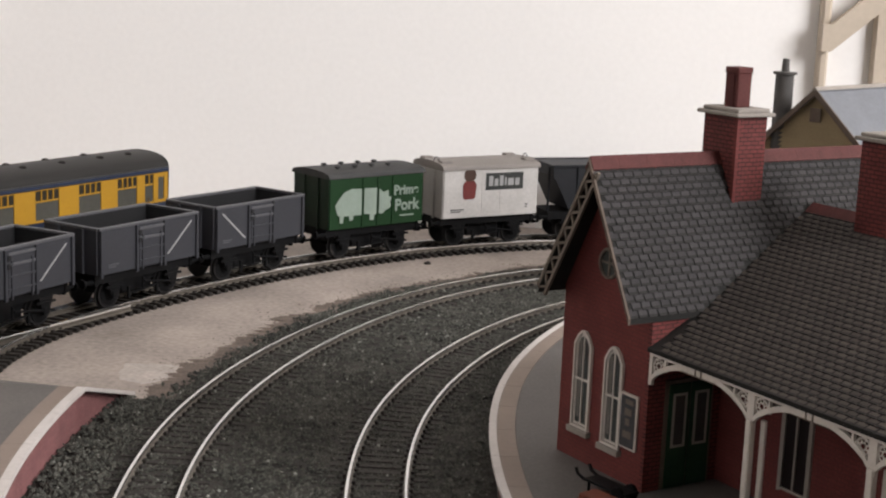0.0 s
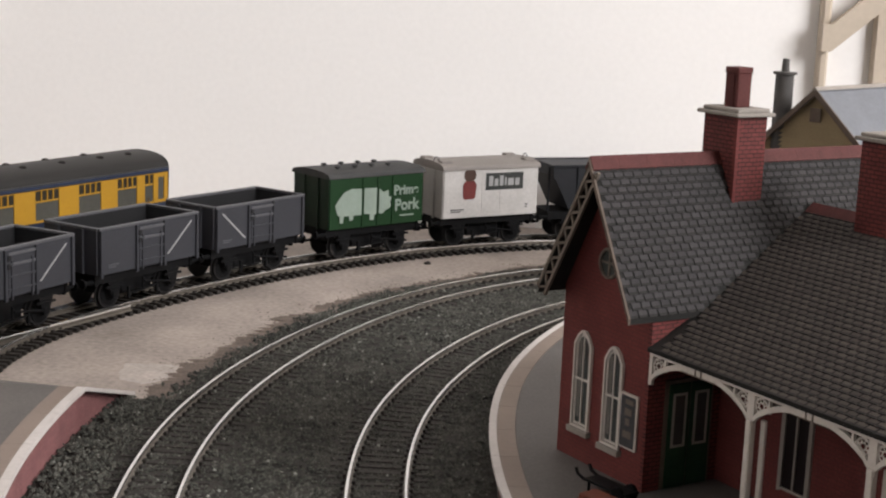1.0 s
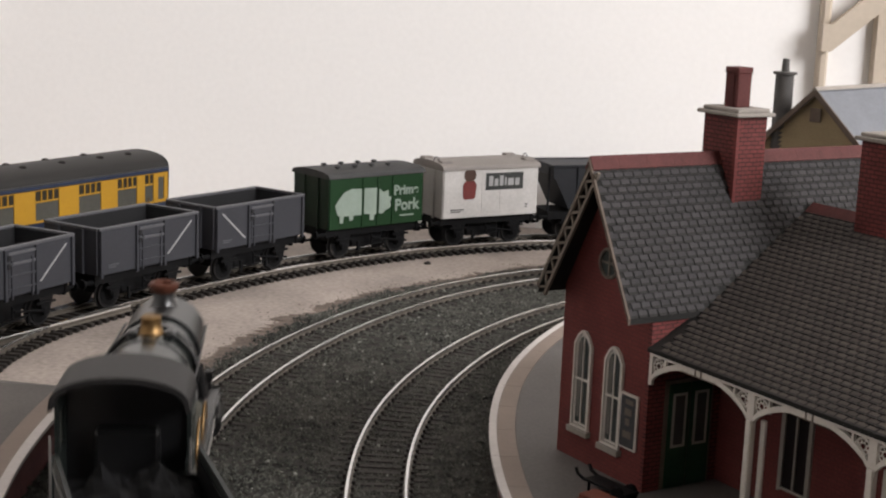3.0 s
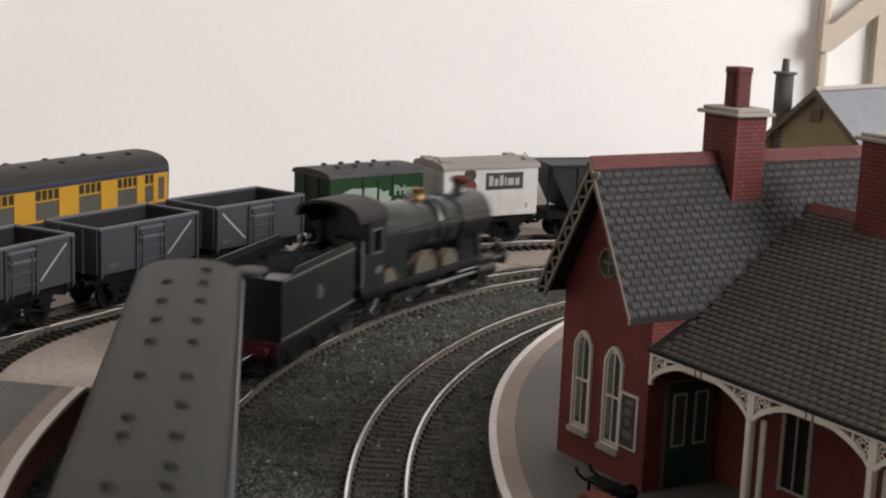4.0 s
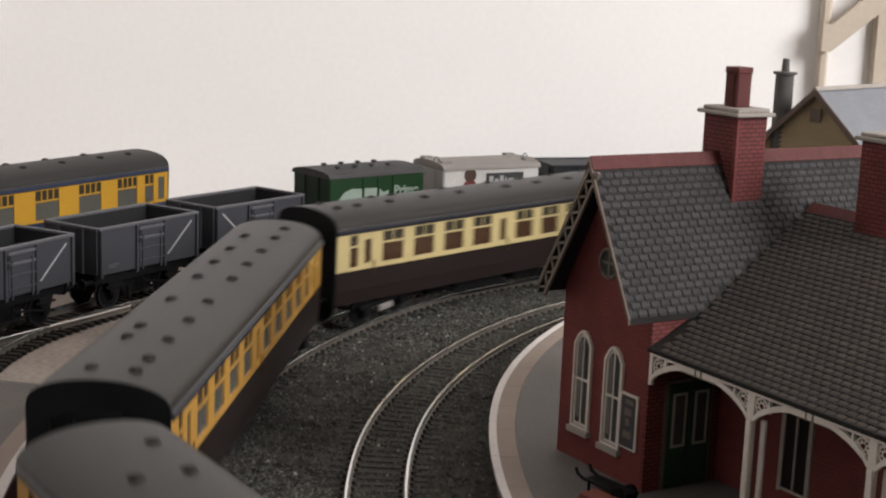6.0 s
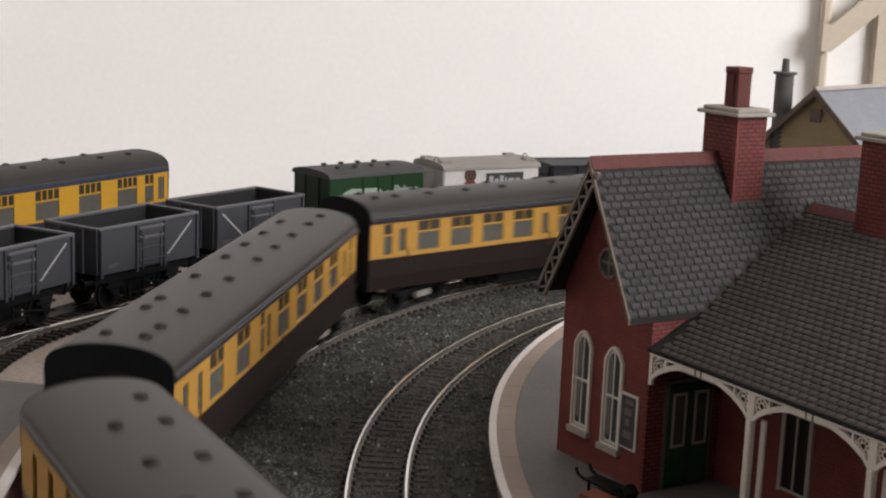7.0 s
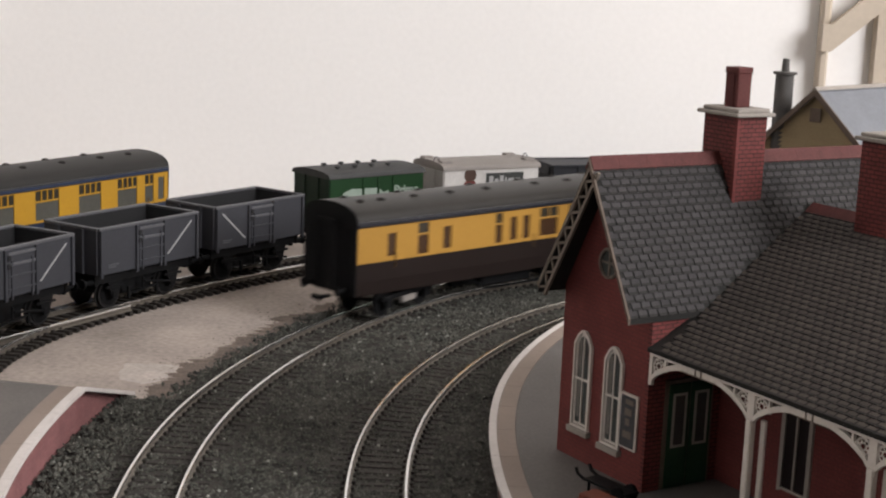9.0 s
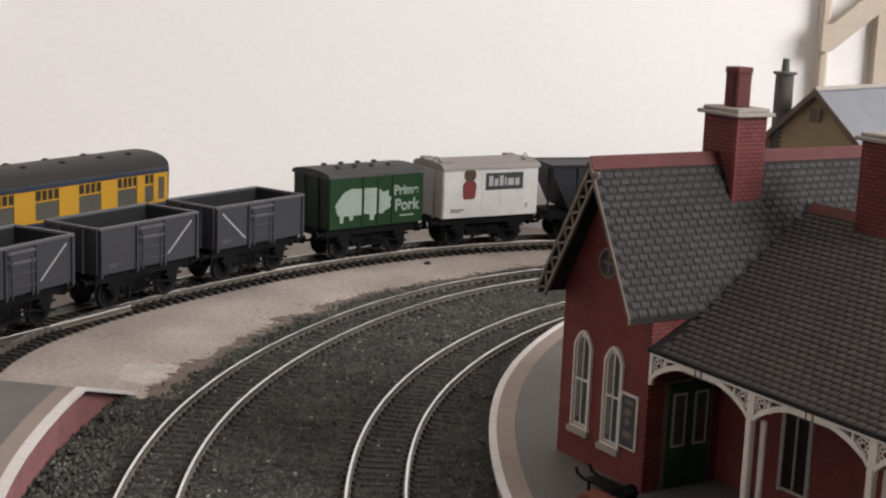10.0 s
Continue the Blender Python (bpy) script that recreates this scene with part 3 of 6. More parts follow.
def valance_span(st, y0, y1, z_top):
    """One bay of the canopy's cast valance: a beam, a flat arch under it, and pierced brackets at both ends."""
    span = y0 - y1
    v = new("valance")
    v.parent = st
    v["label"] = "cream pierced canopy valance"
    bm = fresh()
    box(bm, -0.6, y1, z_top - 2.2, 0.6, y0, z_top)
    part("beam", bm, M_TRIM, v)
    bm = fresh()
    n = 14
    top, low = [], []
    for i in range(n + 1):
        f = i / n
        y = y0 + (y1 - y0) * f
        rise = 1 - (2 * f - 1) ** 2
        z = z_top - 10.2 + 7.6 * rise ** 0.75
        low.append((y, z))
        top.append((y, min(z + 1.5, z_top - 2.0)))
    prism(bm, low + top[::-1], "x", -0.5, 0.5)
    part("arch", bm, M_TRIM, v)
    bm = fresh()
    ym = (y0 + y1) / 2
    box(bm, -0.55, ym - 6.0, z_top - 3.2, 0.55, ym + 6.0, z_top - 2.1)
    part("crown", bm, M_TRIM, v)
    for o in (-1.1, 1.1):
        bm = fresh()
        box(bm, -0.75, ym + o - 0.25, z_top - 3.3, -0.58, ym + o + 0.25, z_top - 0.2)
        part("rib", bm, M_BARGE, v)
    for side, y in ((-1, y0), (1, y1)):
        bm = fresh()
        c = (0, y + side * 3.3, z_top - 4.6)
        for r, th in ((2.0, 0.28), (0.9, 0.24)):
            for i in range(14):
                a, b = 2 * math.pi * i / 14, 2 * math.pi * (i + 1) / 14
                rod(bm, (0, c[1] + r * math.cos(a), c[2] + r * math.sin(a)), (0, c[1] + r * math.cos(b), c[2] + r * math.sin(b)), th, seg=4)
        for i in range(8):
            a = math.pi * i / 4 + 0.39
            rod(bm, (0, c[1] + math.cos(a), c[2] + math.sin(a)), (0, c[1] + 2.1 * math.cos(a), c[2] + 2.1 * math.sin(a)), 0.22, seg=4)
        box(bm, -0.45, y + side * 6.2 - 0.3, z_top - 5.6, 0.45, y + side * 6.2 + 0.3, z_top - 2.0)
        box(bm, -0.5, y + side * 0.6 - 0.6, z_top - 10.4, 0.5, y + side * 0.6 + 0.6, z_top - 2.0)
        part("bracket", bm, M_TRIM, v)


def chimney(st, x0, y0, x1, y1, z0, z1, pot):
    c = new("chimney")
    c.parent = st
    c["label"] = "red brick chimney with stone cap and pot"
    bm = fresh()
    box(bm, x0, y0, z0, x1, y1, z1)
    part("brick_shaft", bm, M_BRICK, c, uv=True)
    bm = fresh()
    box(bm, x0 - 0.18, y0 - 0.18, z0 + 1, x0 + 0.9, y0 + 0.9, z1, 0.0)
    part("corner_strip", bm, M_BRICK_SIDE, c, uv=True)
    bm = fresh()
    box(bm, x0 - 1.7, y0 - 1.7, z1, x1 + 1.7, y1 + 1.7, z1 + 1.1, 0.25)
    box(bm, x0 - 0.5, y0 - 0.5, z1 + 1.05, x1 + 0.5, y1 + 0.5, z1 + 2.2, 0.25)
    part("cap", bm, M_STONEWORK, c, "pale stone cap")
    if not pot:
        return
    cx, cy = (x0 + x1) / 2, (y0 + y1) / 2
    for name, ya, yb, half, za, zb in (("pot", -1.2, 2.7, 2.6, 2.2, pot - 1.4), ("pot", -2.7, -1.5, 2.6, 2.2, pot - 1.4),
                                       ("pot_joint", -1.7, -1.0, 2.3, 2.2, pot - 1.8), ("pot_rim", -2.9, 2.9, 2.8, pot - 1.5, pot + 0.3)):
        bm = fresh()
        box(bm, cx - half, cy + ya, z1 + za, cx + half, cy + yb, z1 + zb, 0.25)
        part(name, bm, M_RIDGE, c, "dark red chimney pot" if name == "pot" else "")


def station():
    st = thing("station_building", "red brick card model station with grey slate roof and cream canopy", "station building", STATION)
    ridge, eave, half = 89.3, 49.6, 21.0       # above the platform
    slope = (ridge - eave) / half
    # wing: gable wall, sides
    bm = fresh()
    zs = ridge - 1.2 - slope * 20
    prism(bm, ((0.0, 0), (39.8, 0), (39.8, zs), (19.9, ridge - 1.4), (0.0, zs)), "x", 0.0, 3.0)
    part("gable_wall", bm, M_BRICK_SIDE, st, "plain dark red brick gable wall", uv=True)
    bm = fresh()
    box(bm, 3.0, 0.0, 0, 26, 2.0, zs - 0.5)
    box(bm, 3.0, 37.8, 0, 112, 39.8, zs - 0.5)
    box(bm, 110, 2.0, 0, 112, 37.8, zs)
    part("side_wall", bm, M_BRICK, st, "red brick side wall", uv=True)
    bm = fresh()
    box(bm, 26, -200, 0, 28, 2.0, 44)
    part("front_wall", bm, M_BRICK_SIDE, st, "dark red brick wall under the canopy", uv=True)
    bm = fresh()
    box(bm, 104, -200, 0, 106, 0, 44)
    box(bm, 28, -200, 0, 104, -198, 44)
    part("rear_wall", bm, M_BRICK, st, uv=True)
    bm = fresh()
    box(bm, 12.2, -0.5, 0.0, 13.0, 0.0, 0.1)
    box(bm, -0.35, -0.35, 0, 5.5, 1.0, zs - 2)
    part("corner_pier", bm, M_BRICK, st, "brick corner pier", uv=True)
    # wing roof: two slopes with an overhang at the gable
    for side in (-1, 1):
        bm = fresh()
        ya, yb = 19.9, 19.9 + side * half
        prism(bm, ((ya, ridge), (yb, eave), (yb, eave - 1.5), (ya, ridge - 1.6)), "x", -9.0, 114)
        part("roof_board", bm, M_SLATE_BED, st)
    ln = math.hypot(half, ridge - eave)
    up = Vector((0, half / ln, (ridge - eave) / ln))
    n1 = Vector((0, -(ridge - eave) / ln, half / ln))
    # main roof plane: eave over the canopy, ridge along y
    me_z, mr_z, mr_x = 41.6, 74.0, 66.0
    mslope = (mr_z - me_z) / mr_x

    def above_main(x, y, z):
        top = me_z + mslope * x if x < mr_x else mr_z - mslope * (x - mr_x)
        return z > top + 0.2 or y > 19

    def wing_keep(u, v):
        p = Vector((-9, 19.9 - half, eave)) + Vector((1, 0, 0)) * u + up * v
        in_stack = 36 < p.x < 48 and p.y > 12.5
        return above_main(p.x, p.y, p.z) and not in_stack
    count = slates(st, (-9, 19.9 - half, eave + 0.05), (1, 0, 0), up, n1, 122, ln - 1.5, 2.15, 3.3, wing_keep, M_SLATE_J)
    # ridge tiles of the wing
    for i in range(13):
        x0 = -9.2 + i * 9.4
        bm = fresh()
        prism(bm, ((19.9 - 1.9, ridge - 2.6), (19.9, ridge + 0.9), (19.9 + 1.9, ridge - 2.6), (19.9 + 1.5, ridge - 3.1), (19.9, ridge + 0.1), (19.9 - 1.5, ridge - 3.1)), "x", x0, x0 + 9.38)
        part("ridge_tile", bm, M_RIDGE, st)
    # pierced bargeboards under the overhang
    for side in (1,):
        b = new("bargeboard")
        b.parent = st
        b["label"] = "pierced brown timber bargeboard"
        foot = Vector((-8.6, 19.9 + side * (half + 0.7), eave + 0.6))
        head = Vector((-8.6, 19.9, ridge - 1.2))
        along = (head - foot).normalized()
        down = Vector((0, -side * along.z, along.y * side)) * -1
        if down.z > 0:
            down = -down
        for o0, o1 in ((0.0, 1.0), (3.8, 4.7)):
            bm = fresh()
            q = [foot + down * o0, head + down * o0, head + down * o1, foot + down * o1]
            prism(bm, [(v.y, v.z) for v in q], "x", -9.2, -8.3)
            part("board_rail", bm, M_BARGE, b)
        bm = fresh()
        total = (head - foot).length
        k = int(total / 5.2)
        zig = [foot + along * (i * total / k / 2) + down * (0.9 if i % 2 == 0 else 3.9) for i in range(2 * k + 1)]
        wide = along * 0.5
        ring = [[bm.verts.new((x, (v + w).y, (v + w).z)) for x, w in ((-9.0, -wide), (-9.0, wide), (-8.5, wide), (-8.5, -wide))] for v in zig]
        for p, q in zip(ring, ring[1:]):
            for i in range(4):
                bm.faces.new((p[i], p[(i + 1) % 4], q[(i + 1) % 4], q[i]))
        part("fretwork", bm, M_BARGE, b)
    bm = fresh()
    prism(bm, ((19.9, ridge + 0.4), (19.9 - half - 0.4, eave + 0.3), (19.9 - half - 0.4, eave - 1.4), (19.9, ridge - 1.8)), "x", -9.7, -9.05)
    part("verge", bm, M_SOFFIT, st, "thin brown roof verge")
    # round window in the gable
    rw = new("round_window")
    rw.parent = st
    rw["label"] = "small round gable window"
    bm = fresh()
    for i in range(20):
        a, c = 2 * math.pi * i / 20, 2 * math.pi * (i + 1) / 20
        rod(bm, (-0.5, 19.9 + 4.0 * math.cos(a), 60 + 4.0 * math.sin(a)), (-0.5, 19.9 + 4.0 * math.cos(c), 60 + 4.0 * math.sin(c)), 0.5, seg=5)
    part("frame", bm, M_BARGE, rw)
    bm = fresh()
    rod(bm, (-0.1, 19.9, 60), (0.2, 19.9, 60), 3.8, seg=20)
    part("pane", bm, M_GLASS, rw)
    bm = fresh()
    box(bm, -0.5, 19.6, 56.2, -0.1, 20.2, 63.8)
    box(bm, -0.5, 16.1, 59.7, -0.1, 23.7, 60.3)
    part("glazing_bar", bm, M_BARGE, rw)
    sash_window(st, 29.0, 9.8, 38.6, 4.1)
    sash_window(st, 14.7, 8.8, 37.4, 4.1)
    # framed poster
    po = new("poster")
    po.parent = st
    po["label"] = "framed travel poster with illegible print"
    bm = fresh()
    box(bm, -0.7, 3.4, 10.4, -0.05, 10.6, 26)
    part("frame", bm, M_TRIM, po)
    bm = fresh()
    box(bm, -0.95, 4.0, 11.0, -0.72, 10.0, 25.4)
    part("sheet", bm, M_POSTER_D, po)
    bm = fresh()
    for y0, z0, y1, z1 in ((4.6, 23.2, 8.0, 24.6), (5.2, 20.0, 8.2, 22.0), (6.0, 17.2, 7.8, 19.2), (5.0, 13.6, 8.6, 15.6)):
        box(bm, -1.1, y0, z0, -0.96, y1, z1)
    part("print", bm, M_BARGE, po)
    # green door with two glazed lights in the wing's side wall
    d = new("door")
    d.parent = st
    d["label"] = "dark green panelled door with two glazed lights"
    bm = fresh()
    box(bm, 5.6, -0.7, 0.2, 22.6, 0.0, 31.0)
    part("door_frame", bm, M_SOFFIT, d)
    for x0, x1 in ((6.6, 13.9), (14.3, 21.6)):
        bm = fresh()
        box(bm, x0, -1.3, 0.4, x1, -0.75, 30.0, 0.15)
        part("leaf", bm, M_DOOR, d)
        bm = fresh()
        box(bm, x0 + 1.4, -1.45, 2.0, x1 - 1.4, -1.32, 10.0, 0.1)
        part("panel", bm, M_DOOR, d)
        for a, b, c, e in ((x0 + 1.2, 12.0, x1 - 1.2, 12.7), (x0 + 1.2, 26.7, x1 - 1.2, 27.4), (x0 + 1.2, 12.7, x0 + 1.9, 26.7), (x1 - 1.9, 12.7, x1 - 1.2, 26.7)):
            bm = fresh()
            box(bm, a, -1.6, b, c, -1.32, e)
            part("light_frame", bm, M_STONEWORK, d)
        bm = fresh()
        box(bm, x0 + 1.9, -1.42, 12.7, x1 - 1.9, -1.33, 26.7)
        part("pane", bm, M_GLASS, d)
    # main roof
    bm = fresh()
    prism(bm, ((-1.5, me_z - 0.7), (mr_x, mr_z), (mr_x, mr_z - 1.2), (-1.5, me_z - 1.6)), "y", -200, -0.1)
    x_in = 16.0
    z_in = me_z - 0.7 + (mr_z - me_z + 0.7) * (x_in + 1.5) / (mr_x + 1.5)
    prism(bm, ((x_in, z_in), (mr_x, mr_z), (mr_x, mr_z - 1.2), (x_in, z_in - 1.2)), "y", -0.1, 12)
    part("roof_board", bm, M_SLATE_BED, st)
    bm = fresh()
    prism(bm, ((mr_x, mr_z), (132, me_z), (132, me_z - 1.5), (mr_x, mr_z - 1.5)), "y", -200, 0)
    part("roof_board", bm, M_SLATE_BED, st)
    ml = math.hypot(mr_x + 1.5, mr_z - me_z + 0.7)
    mup = Vector(((mr_x + 1.5) / ml, 0, (mr_z - me_z + 0.7) / ml))
    mn = Vector((-mup.z, 0, mup.x))

    def main_keep(u, v):
        p = Vector((-1.5, -200, me_z - 0.7)) + Vector((0, 1, 0)) * u + mup * v
        wing = ridge - slope * (19.9 - p.y)
        return (p.z > wing - 0.3 or p.y < -4.2) and not (58 < p.x < 74 and -24.5 < p.y < -10.5)
    slates(st, (-1.5, -200, me_z - 0.65), (0, 1, 0), mup, mn, 212, ml - 1.0, 2.1, 3.1, main_keep, M_SLATE_BROWN, count)
    for i in range(22):
        y1 = 10.6 - i * 9.4
        bm = fresh()
        prism(bm, ((mr_x - 3.2, mr_z - 1.2), (mr_x, mr_z + 1.3), (mr_x + 3.2, mr_z - 1.2), (mr_x + 2.8, mr_z - 2), (mr_x, mr_z + 0.2), (mr_x - 2.8, mr_z - 2)), "y", y1 - 9.38, y1)
        part("ridge_tile", bm, M_RIDGE, st)
    chimney(st, 36.5, 13.0, 47.5, 27.0, 70, 100.5, 13.2)
    chimney(st, 60.0, -23.5, 72.0, -11.5, 58, 96.5, 0)
    # canopy: valance, posts, soffit
    for k in range(4):
        valance_span(st, -0.2 - 39.2 * k, -0.2 - 39.2 * (k + 1), me_z - 0.4)
        post = new("post")
        post.parent = st
        post["label"] = "square cream canopy post"
        yp = -0.2 - 39.2 * (k + 1)
        bm = fresh()
        box(bm, -1.0, yp - 1.0, 0, 1.0, yp + 1.0, me_z - 9, 0.3)
        part("shaft", bm, M_TRIM, post)
        bm = fresh()
        box(bm, 1.6, yp - 3.3, 0, 2.6, yp - 1.7, me_z - 9, 0.2)
        part("pipe", bm, M_TRIM, post, "white painted downpipe")
    bm = fresh()
    box(bm, 1.0, -200, 37.0, 26, 0, 37.8)
    part("soffit", bm, M_SOFFIT, st)
    # tall windows in the wall under the canopy
    for yc in (-30.5, -70, -110):
        w = new("window")
        w.parent = st
        w["label"] = "tall shaded window with thin pale frame"
        bm = fresh()
        for y0, y1, z0, z1 in ((-5.6, -5.0, 5.4, 33.6), (5.0, 5.6, 5.4, 33.6), (-5, -4.3, 6, 33), (4.3, 5, 6, 33), (-4.3, 4.3, 32.3, 33), (-4.3, 4.3, 6, 6.7), (-0.3, 0.3, 6.7, 32.3)):
            box(bm, 25.2, yc + y0, z0, 26, yc + y1, z1)
        part("frame", bm, M_STONEWORK, w)
        bm = fresh()
        box(bm, 25.7, yc - 4.3, 6.7, 25.98, yc + 4.3, 32.3)
        part("pane", bm, M_GLASS_DARK, w)
    return st


station()

# ---- rolling stock: x along the way, origin on the rail top at mid length ----


def wheelset(parent, x, r, gauge=16.5, spokes=True):
    ws = new("wheelset")
    ws.parent = parent
    ws.matrix_basis = at(x, 0, r)
    for side in (-1, 1):
        bm = fresh()
        y = side * gauge / 2
        rod(bm, (0, y - side * 0.9, 0), (0, y + side * 0.6, 0), r, seg=20)
        rod(bm, (0, y - side * 1.5, 0), (0, y - side * 0.9, 0), r + 0.7, seg=20)
        part("tyre", bm, M_TYRE, ws, smooth=True)
        bm = fresh()
        rod(bm, (0, y + side * 0.61, 0), (0, y + side * 0.9, 0), r * 0.82, seg=20)
        part("disc", bm, M_UNDER, ws)
    bm = fresh()
    rod(bm, (0, -gauge / 2, 0), (0, gauge / 2, 0), 1.0, seg=8)
    part("axle", bm, M_UNDER, ws)
    return ws


def buffers(parent, x, sign, z=13.5, mat_head=None, half=11.5):
    for y in (-half, half):
        bm = fresh()
        rod(bm, (x, y, z), (x + sign * 3.2, y, z), 1.3, 0.9, 10)
        rod(bm, (x + sign * 3.0, y, z), (x + sign * 5.2, y, z), 0.7, seg=8)
        rod(bm, (x + sign * 5.0, y, z), (x + sign * 5.8, y, z), 2.2, 2.0, 14)
        part("buffer", bm, mat_head or M_UNDER, parent, smooth=True)
    bm = fresh()
    box(bm, min(x, x + sign * 8), -1.2, 8.5, max(x, x + sign * 8), 1.2, 9.7, 0.2)
    box(bm, min(x + sign * 6.5, x + sign * 8), -3, 8.2, max(x + sign * 6.5, x + sign * 8), 3, 10.5, 0.2)
    part("coupling", bm, M_UNDER, parent)


def chassis(parent, length, wb):
    """Four-wheeled underframe with axleguards, springs and brake gear."""
    hl = length / 2
    bm = fresh()
    for y in (-12.5, 11.0):
        box(bm, -hl, y, 12.3, hl, y + 1.5, 16.2)
    box(bm, -hl, -13, 12.0, -hl + 1.6, 13, 16.8)
    box(bm, hl - 1.6, -13, 12.0, hl, 13, 16.8)
    box(bm, -hl + 2, -11, 14.5, hl - 2, 11, 16.5)
    # two added black blocks between the wheels deepen the shade underneath
    box(bm, -wb / 2 + 8, -7.5, 4.5, wb / 2 - 8, 7.5, 14.6, 0.8)
    box(bm, -wb / 2 - 6, -6.8, 8.5, wb / 2 + 6, 6.8, 14.6)
    part("underframe", bm, M_UNDER, parent)
    for x in (-wb / 2, wb / 2):
        wheelset(parent, x, 6.3)
        for side in (-1, 1):
            bm = fresh()
            y = side * 12.2
            prism(bm, ((x - 4.2, 12.5), (x + 4.2, 12.5), (x + 1.6, 5.2), (x - 1.6, 5.2)), "y", y - 0.4, y + 0.4)
            box(bm, x - 1.7, y + side * 0.3 - 0.6, 5.0, x + 1.7, y + side * 0.3 + 0.9, 8.2, 0.3)
            box(bm, x - 5.5, y + side * 0.5 - 0.3, 9.6, x + 5.5, y + side * 0.5 + 0.5, 10.7, 0.2)
            part("axleguard", bm, M_UNDER, parent)
    for side in (-1, 1):
        bm = fresh()
        y = side * 11.6
        rod(bm, (0, y, 11.5), (0, y, 6.0), 0.6, seg=6)
        rod(bm, (-8, y, 5.2), (8, y, 6.6), 0.5, seg=6)
        rod(bm, (0, y + side * 0.8, 9.5), (hl - 8, y + side * 1.2, 6.2), 0.55, seg=6)
        box(bm, -9.5, y - 0.6, 3.2, -8, y + 0.6, 8.5, 0.2)
        box(bm, 8, y - 0.6, 3.2, 9.5, y + 0.6, 8.5, 0.2)
        part("brake_gear", bm, M_UNDER, parent)
    buffers(parent, hl, 1)
    buffers(parent, -hl, -1)


def bar_rows(bm, x0, z0, w, rows, y, th=0.16, h=0.8, gap=0.5):
    for i in range(rows):
        k = w * (1 - 0.25 * (i % 2))
        box(bm, x0, min(y, y + th), z0 - i * (h + gap), x0 + k, max(y, y + th), z0 - i * (h + gap) + h)


def mineral_wagon(m, stripe):
    """Grey steel open wagon: side and end plates, rim, stanchions, side door with bars, white diagonal stripe."""
    w = thing("mineral_wagon", "grey steel open mineral wagon, empty, with a white diagonal stripe", "wagon", m, "goods wagons on the siding")
    L, hw, z0, z1 = 61.0, 15.5, 17.0, 37.0
    hl = L / 2
    chassis(w, L, 36)
    # floor and inner sheets: wagon grey with the hollow's shade in its colour
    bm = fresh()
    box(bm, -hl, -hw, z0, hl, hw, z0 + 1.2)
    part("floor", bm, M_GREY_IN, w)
    for side in (-1, 1):
        bm = fresh()
        box(bm, -hl, side * hw - 0.6, z0, hl, side * hw + 0.6, z1, 0.15)
        part("side", bm, M_GREY_W, w)
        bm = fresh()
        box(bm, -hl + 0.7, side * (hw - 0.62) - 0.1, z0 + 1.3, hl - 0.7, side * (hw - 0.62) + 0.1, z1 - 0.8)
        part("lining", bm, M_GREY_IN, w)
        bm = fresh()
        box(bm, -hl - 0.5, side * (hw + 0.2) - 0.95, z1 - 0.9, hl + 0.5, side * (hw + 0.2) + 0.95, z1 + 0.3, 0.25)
        part("rim", bm, M_GREY_RIM, w, "pale rim")
        for x in (-hl + 0.8, -8.6, 8.6, hl - 0.8):
            bm = fresh()
            box(bm, x - 0.8, side * (hw + 1.0) - 0.6, z0 - 1.2, x + 0.8, side * (hw + 1.0) + 0.6, z1 - 0.9, 0.2)
            part("stanchion", bm, M_GREY_W, w)
        d = new("side_door")
        d.parent = w
        bm = fresh()
        box(bm, -7.4, side * (hw + 0.9) - 0.35, z0 + 0.6, 7.4, side * (hw + 0.9) + 0.35, z1 - 2.2, 0.2)
        part("panel", bm, M_GREY_W, d)
        for z, deep, mb in ((z0 + 3.2, 0.45, M_GREY_W), (z0 + 8.4, 0.5, M_GREY_W), (z0 + 13.2, 0.6, M_GREY_RIM), (z1 - 2.6, 0.6, M_GREY_RIM)):
            bm = fresh()
            box(bm, -7.6, side * (hw + 1.4) - 0.3, z - deep, 7.6, side * (hw + 1.4) + 0.3, z + deep, 0.15)
            part("bar", bm, mb, d)
        bm = fresh()
        for z in (z0 + 12.2, z1 - 4.4):
            box(bm, -8.4, side * (hw + 1.6) - 0.35, z - 0.8, -6.4, side * (hw + 1.6) + 0.35, z + 1.4, 0.15)
        part("latch", bm, M_GREY_IN, d, "dark latch")
        for x in (-5.6, 5.6):
            bm = fresh()
            box(bm, x - 0.5, side * (hw + 1.5) - 0.3, z0 - 0.8, x + 0.5, side * (hw + 1.5) + 0.35, z1 - 5, 0.15)
            part("hinge", bm, M_GREY_W, d)
        # stripe from the door's foot up towards one end, on the travel-left side mirrored
        end = stripe
        bm = fresh()
        xa, xb = (10.4, hl - 3.6) if end > 0 else (-10.4, -hl + 3.6)
        y = side * (hw + 0.62)
        c = [(xa, z0 + 3.6), (xa + 1.2 * end, z0 + 3.6), (xb, z1 - 3.2), (xb - 1.2 * end, z1 - 3.2)]
        prism(bm, c, "y", y - 0.08, y + 0.08)
        part("stripe", bm, M_STRIPE, w, "white painted diagonal stripe")
        bm = fresh()
        bar_rows(bm, -hl + 5 if end > 0 else -hl + 4.5, z0 + 3.6, 6.0, 2, side * (hw + 0.62), side * 0.12, 0.45, 0.5)
        part("lettering", bm, M_GREY_RIM, w)
